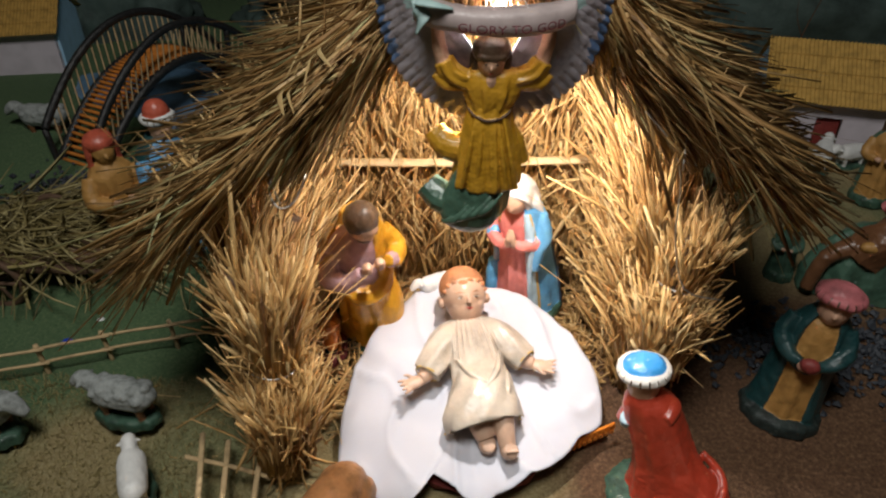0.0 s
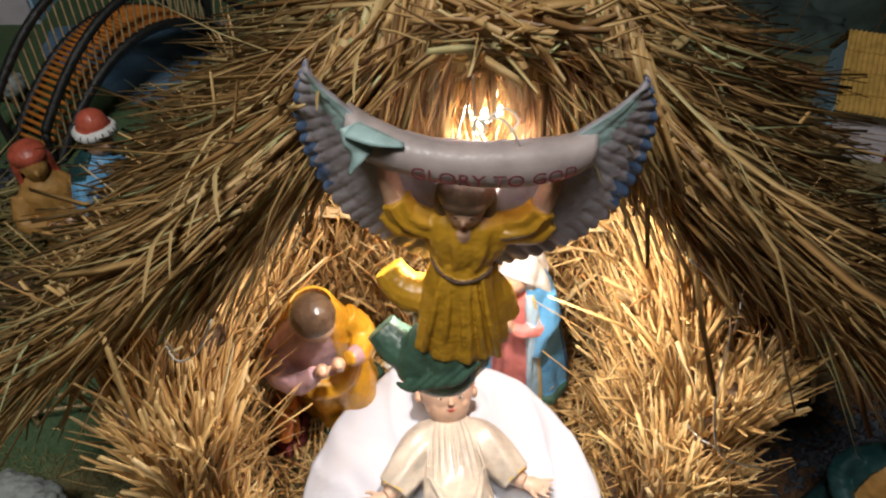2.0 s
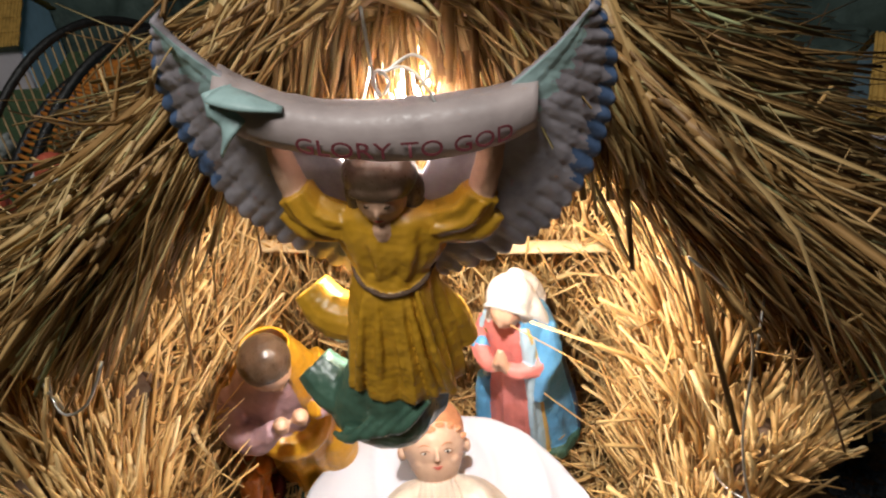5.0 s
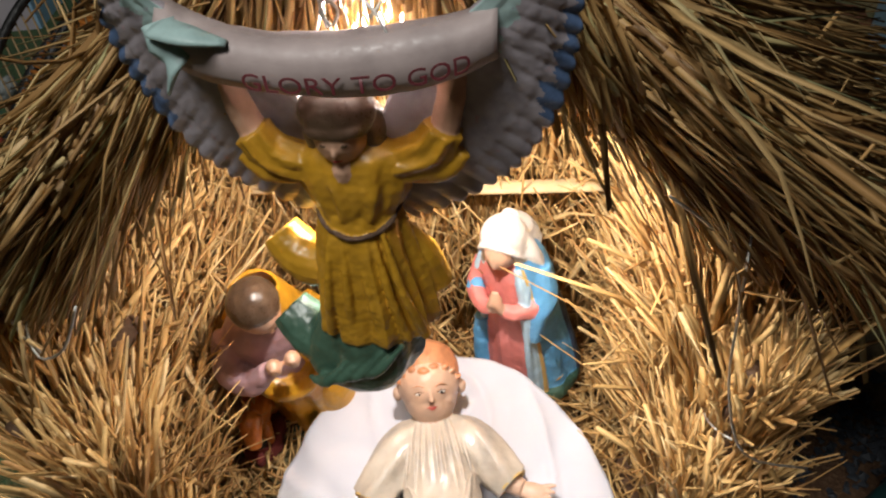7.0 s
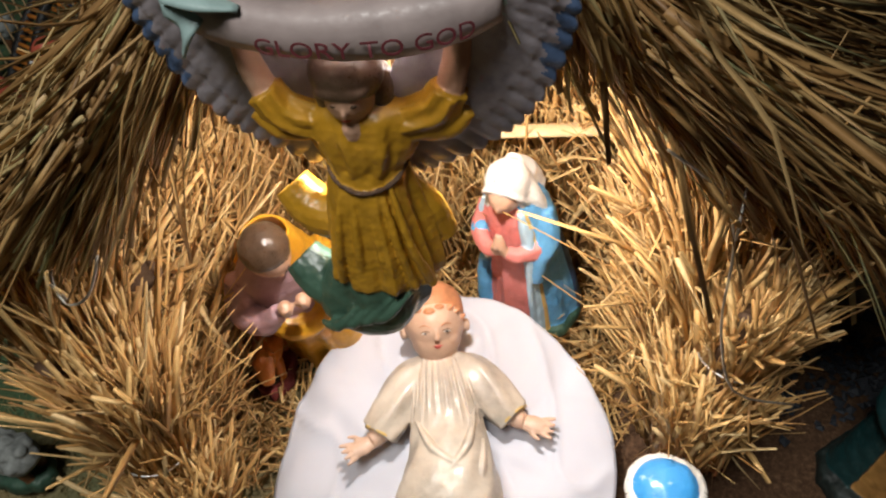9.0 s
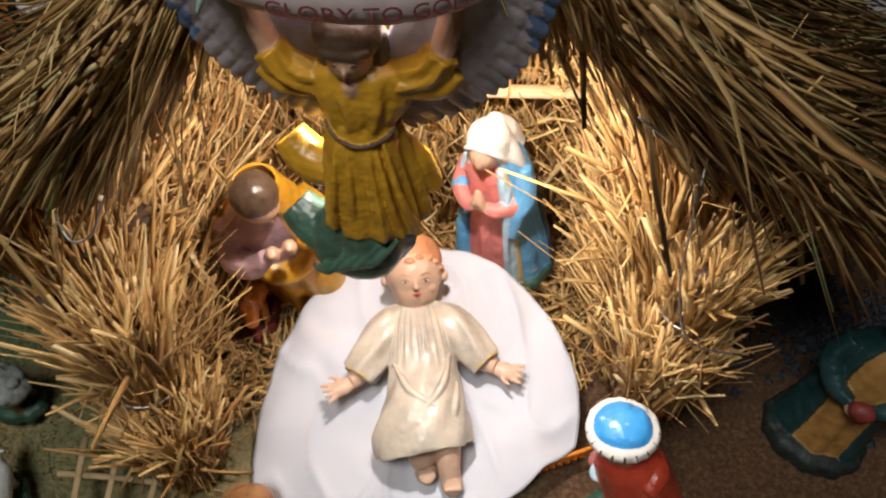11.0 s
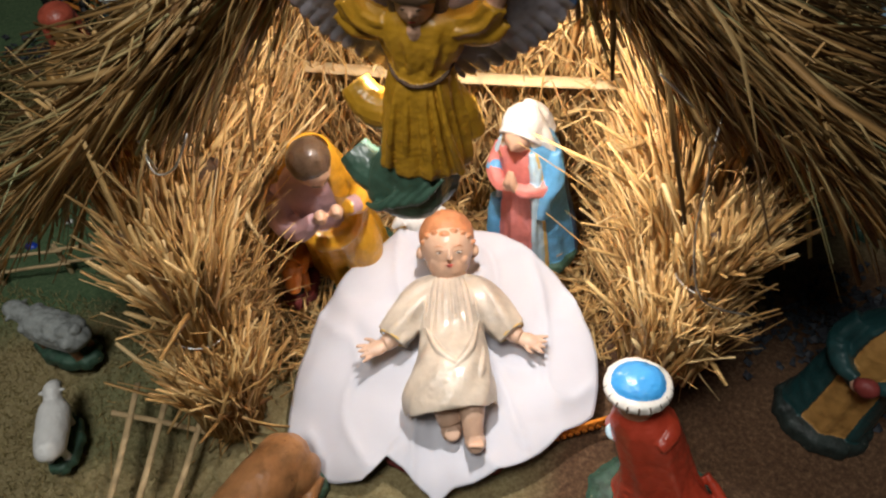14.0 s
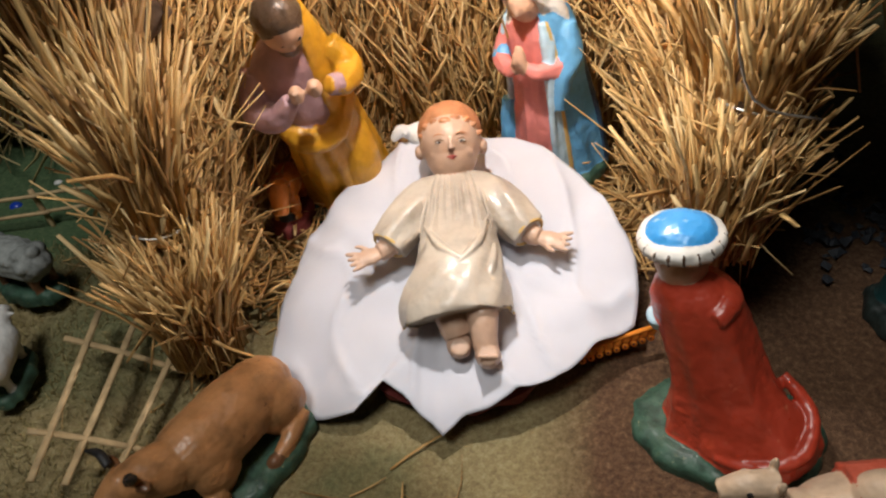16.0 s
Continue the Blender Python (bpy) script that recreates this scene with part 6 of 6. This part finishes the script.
# ---- houses, bridge, river, rocks ----
def house(m, label):
    top = empty("model_house", (0, 0, 0), label, "house")
    L, W, H, T = 0.50, 0.24, 0.165, 0.01

    def wall(nm, bm, mat):
        return part(nm, bm, mat, top, smooth=False)
    door_x, dw, dh = 0.135, 0.065, 0.105
    for x0, x1, z0, z1 in ((0, door_x, 0, H), (door_x + dw, L, 0, H), (door_x, door_x + dw, dh, H)):
        wall("front_wall", box_bm((x1 - x0, T, z1 - z0), Matrix.Translation(((x0 + x1) / 2, 0, (z0 + z1) / 2)), 0), HOUSEWALL)
    wall("back_wall", box_bm((L, T, H), Matrix.Translation((L / 2, W, H / 2)), 0), HOUSEWALL)
    for x in (0, L):
        bm = bmesh.new()
        prof = [(-T / 2, 0), (W + T / 2, 0), (W + T / 2, H), (W / 2, H + 0.085), (-T / 2, H)]
        a = [bm.verts.new((x - T / 2 - 0.003, y, z)) for y, z in prof]
        b = [bm.verts.new((x + T / 2 + 0.003, y, z)) for y, z in prof]
        bm.faces.new(a)
        bm.faces.new(b[::-1])
        for i in range(5):
            bm.faces.new((a[i], a[(i + 1) % 5], b[(i + 1) % 5], b[i]))
        wall("gable_wall", bm, HOUSEBLUE)
    door = part("door", box_bm((dw - 0.004, 0.006, dh - 0.003), Matrix.Translation((door_x + dw / 2, 0.012, dh / 2))), DOORRED, top)
    part("knob", rod_bm([Vector((door_x + dw - 0.012, 0.006, dh / 2)), Vector((door_x + dw - 0.012, 0.0, dh / 2))], 0.003, 8), GOLD, door)
    # corrugated card slopes in three overlapping courses
    run, rise = W / 2 + 0.045, 0.085 + 0.03
    for s in (-1, 1):
        for q in range(4):
            bm = bmesh.new()
            n = 150
            rows = []
            for e in (0, 1):
                t = min(1.0, (q + e * 1.08) / 4)
                row = []
                for k in range(n + 1):
                    x = -0.012 + (L + 0.03) * k / n
                    wv = 0.0022 * math.sin(k * 2 * math.pi / 3.0)
                    y = W / 2 + s * run * t
                    z = H + 0.100 - rise * t * 0.98 + wv + 0.004 * (1 - e) * 0 + 0.0035 * e * 1.0 + 0.002 * (4 - q)
                    row.append((x, y, z))
                rows.append(row)
            top_v = [[bm.verts.new(p) for p in row] for row in rows]
            low_v = [[bm.verts.new((p[0], p[1], p[2] - 0.003)) for p in row] for row in rows]
            for k in range(n):
                bm.faces.new((top_v[0][k], top_v[0][k + 1], top_v[1][k + 1], top_v[1][k]))
                bm.faces.new((low_v[0][k], low_v[1][k], low_v[1][k + 1], low_v[0][k + 1]))
                bm.faces.new((top_v[1][k], top_v[1][k + 1], low_v[1][k + 1], low_v[1][k]))
            part("roof_course", bm, ROOFTILE, top, smooth=False)
    top.matrix_basis = m
    return top


house(pose(0.835, 1.810, 0.070, 0, 0, -14), "little lilac-white house with blue gable and yellow corrugated roof")
house(pose(-1.86, 2.16, 0.085, 0, 0, 12), "far little house with white wall and yellow roof")


def bridge():
    A, B = Vector((-1.015, 1.60, 0.065)), Vector((-0.720, 2.20, 0.085))
    ax = (B - A).normalized()
    side = Vector((ax.y, -ax.x, 0)).normalized()
    top = empty("arched_bridge", (A + B) / 2, "arched stick footbridge with black rails and orange deck", "bridge")
    o = top.location
    W, H, R = 0.085, 0.205, 0.105

    def arc(t, off, lift):
        return A.lerp(B, t) + side * off + Vector((0, 0, H * (1 - (2 * t - 1) ** 2) + lift)) - o
    ts = np.linspace(0, 1, 21)
    for s in (-1, 1):
        part("deck_edge", rod_bm([arc(t, s * W, 0) for t in ts], 0.013, 8), BRIDGEBLACK, top)
        rail = part("hand_rail", rod_bm([arc(t, s * (W + 0.012), R) for t in ts], 0.011, 8), BRIDGEBLACK, top)
        for t in (0.0, 0.78, 1.0):
            part("post", rod_bm([arc(t, s * W, 0), arc(t, s * (W + 0.012), R)], 0.009, 8), BRIDGEBLACK, rail)
        for t in np.linspace(0.04, 0.96, 30):
            part("baluster", rod_bm([arc(t, s * W, 0), arc(t + 0.012, s * (W + 0.012), R)], 0.0022, 6), TWIG, rail)
    for t in np.linspace(0.015, 0.985, 52):
        part("deck_stick", rod_bm([arc(t, -W, 0.006), arc(t + 0.004 * math.sin(t * 40), W, 0.006)], 0.0052, 6), BRIDGEDECK, top)


bridge()


def sheet(name, x0, x1, y0, y1, lift, mat, label, cat, ang=0.0, rough=0.01):
    """An uneven sheet that follows the ground, with a ragged outline."""
    bm = bmesh.new()
    n, mrows = 64, 18
    cx, cy = (x0 + x1) / 2, (y0 + y1) / 2
    rows = []
    for j in range(mrows + 1):
        r = j / mrows
        row = []
        for k in range(n):
            a = 2 * math.pi * k / n
            e = 1 + 0.16 * noise.noise(Vector((math.cos(a) * 2, math.sin(a) * 2, cx * 7)))
            dx, dy = (x1 - x0) / 2 * e * r * math.cos(a), (y1 - y0) / 2 * e * r * math.sin(a)
            x, y = cx + dx * math.cos(ang) - dy * math.sin(ang), cy + dx * math.sin(ang) + dy * math.cos(ang)
            z = float(ground_z(x, y)) + lift * (1 - r ** 4) - 0.004 * (r > 0.98) + rough * noise.noise(Vector((x * 18, y * 18, 1))) * (1 - r ** 3)
            row.append(bm.verts.new((x, y, z)))
        rows.append(row)
    for a, b in zip(rows[1:], rows[2:]):
        for k in range(n):
            bm.faces.new((a[k], a[(k + 1) % n], b[(k + 1) % n], b[k]))
    cv = bm.verts.new((cx, cy, float(ground_z(cx, cy)) + lift))
    for k in range(n):
        bm.faces.new((cv, rows[1][k], rows[1][(k + 1) % n]))
    for v in rows[0]:
        bm.verts.remove(v)
    return tagged(link_bm(name, bm, mat), label, cat, kind="structure")


sheet("river", -1.35, -0.05, 1.78, 2.30, 0.012, WATER, "painted blue river with pale foam streaks", "water", ang=-0.35)


def gravel(name, cx, cy, sx, sy, n, label):
    V, F = [], []
    for _ in range(n):
        x, y = rng.normal(cx, sx), rng.normal(cy, sy)
        r = 0.004 + 0.006 * rng.random()
        z = float(ground_z(x, y)) + r * 0.4 + 0.008 * rng.random()
        b = len(V)
        q = rng.normal(size=(6, 3)) * 0.25
        for d, j in zip(((1, 0, 0), (-1, 0, 0), (0, 1, 0), (0, -1, 0), (0, 0, 1), (0, 0, -1)), q):
            V.append((x + r * (d[0] + j[0]), y + r * (d[1] + j[1]), z + r * (d[2] + j[2]) * 0.8))
        for f in ((0, 2, 4), (2, 1, 4), (1, 3, 4), (3, 0, 4), (2, 0, 5), (1, 2, 5), (3, 1, 5), (0, 3, 5)):
            F.append(tuple(b + i for i in f))
    me = bpy.data.meshes.new(name)
    me.from_pydata(V, [], F)
    me.materials.append(STONE)
    tagged(new(name, me), label, "gravel", kind="stuff")


gravel("black_gravel", -0.93, 1.47, 0.09, 0.05, 900, "black aquarium gravel path")
gravel("black_gravel_bed", 0.72, 0.99, 0.10, 0.05, 900, "black gravel strewn on the soil")
gravel("dark_pebbles", -0.66, 1.55, 0.06, 0.07, 260, "dark pebbles below the bridge")


def rock(name, at, size, mat, label, seed):
    bm = bmesh.new()
    bmesh.ops.create_icosphere(bm, subdivisions=5, radius=1.0)
    for v in bm.verts:
        p = v.co.copy()
        d = 1 + 0.30 * noise.noise(p * 1.6 + Vector((seed, 0, 0))) + 0.16 * abs(noise.noise(p * 4 + Vector((0, seed, 0)))) + 0.06 * noise.noise(p * 11)
        v.co = Vector((p.x * size[0], p.y * size[1], p.z * size[2])) * d
    ob = link_bm(name, bm, mat)
    ob.location = at
    return tagged(ob, label, "rock")


rock("paper_rock", (0.66, 2.45, 0.06), (0.42, 0.20, 0.17), ROCKPAPER, "crumpled dark green paper rock", 1)
rock("paper_rock", (0.18, 2.65, 0.08), (0.35, 0.22, 0.24), ROCKPAPER, "crumpled dark green paper rock with folds", 4)
rock("paper_rock", (1.35, 2.72, 0.06), (0.55, 0.25, 0.30), ROCKPAPER, "large dark green paper rock at the back", 7)
rock("clay_bank", (0.80, 2.16, 0.05), (0.16, 0.09, 0.08), CLAY, "crumbly orange clay bank", 3)
rock("paper_rock", (-1.55, 2.75, 0.05), (0.5, 0.25, 0.42), ROCKPAPER, "tall dark paper rock behind the bridge", 9)
rock("paper_rock", (-0.55, 2.85, 0.05), (0.40, 0.2, 0.25), ROCKPAPER, "dark paper rock beyond the river", 12)


def bead(name, at, r, mat, label):
    c = Clay()
    c.ell((0, 0, 0), (r, r * 0.8, r * 0.75), mat, seg=20)
    return c.finish(name, pose(*at), label, "ball")


bead("blue_ball", (-0.735, 0.952, 0.046), 0.012, BALLBLUE, "small cobalt blue plastic ball on green ground")
bead("pale_ball", (-0.70, 1.02, 0.046), 0.009, LAMBWHITE, "small pale ball on green ground")
bead("aqua_chip", (0.822, 1.735, 0.103), 0.014, AQUA, "small aqua plastic chip by the house")


def signboard():
    top = empty("small_signboard", (-0.70, 2.62, 0.09), "little dark signboard with white leaf shapes", "sign")
    part("post", rod_bm([Vector((0.06, 0, 0)), Vector((0.06, 0, 0.16))], 0.006, 8), DARKWOOD, top)
    board = part("board", box_bm((0.24, 0.012, 0.09), Matrix.Translation((0.05, 0, 0.19))), DARKWOOD, top)
    for k in range(9):
        c = Clay()
        c.ell((-0.05 + 0.024 * k, -0.008, 0.185 + 0.018 * math.sin(k * 1.9)), (0.009, 0.003, 0.005), LAMBWHITE, rot=(0, 40 * math.sin(k * 2.3), 0), seg=10, rings=6)
        part("mark", c.bm, LAMBWHITE, board)


signboard()


def bare_twigs():
    for k, (x, y) in enumerate(((0.62, 1.98), (0.75, 2.05), (1.10, 2.32))):
        top = empty("bare_twig", (x, y, float(ground_z(x, y))), "thin bare upright twig", "twig", group="bare twigs")
        part("stem", rod_bm([Vector((0, 0, 0)), Vector((0.01, 0, 0.12)), Vector((0.035 + 0.01 * k, 0.01, 0.27))], [0.003, 0.0025, 0.001], 6), DARKWOOD, top)
        part("branch", rod_bm([Vector((0.01, 0, 0.12)), Vector((-0.02, 0, 0.18)), Vector((-0.03, 0, 0.24))], [0.002, 0.0015, 0.0008], 6), DARKWOOD, top)


bare_twigs()


def grass():
    n = 9000
    x, y = -0.85 + 0.60 * rng.random(n), 0.35 + 0.50 * rng.random(n)
    P = np.stack([x, y, ground_z(x, y) - 0.001], 1)
    a = rng.random(n) * 6.28
    t = rng.random(n) * 0.9
    D = np.stack([np.cos(a) * t, np.sin(a) * t, np.full(n, 0.5)], 1)
    tagged(stalks("dry_moss_grass", P, D, 0.006 + 0.008 * rng.random(n), 0.0005 + 0.0004 * rng.random(n), HAY, bend=0.3), "short dry mossy grass fibres", "grass", kind="stuff")


grass()
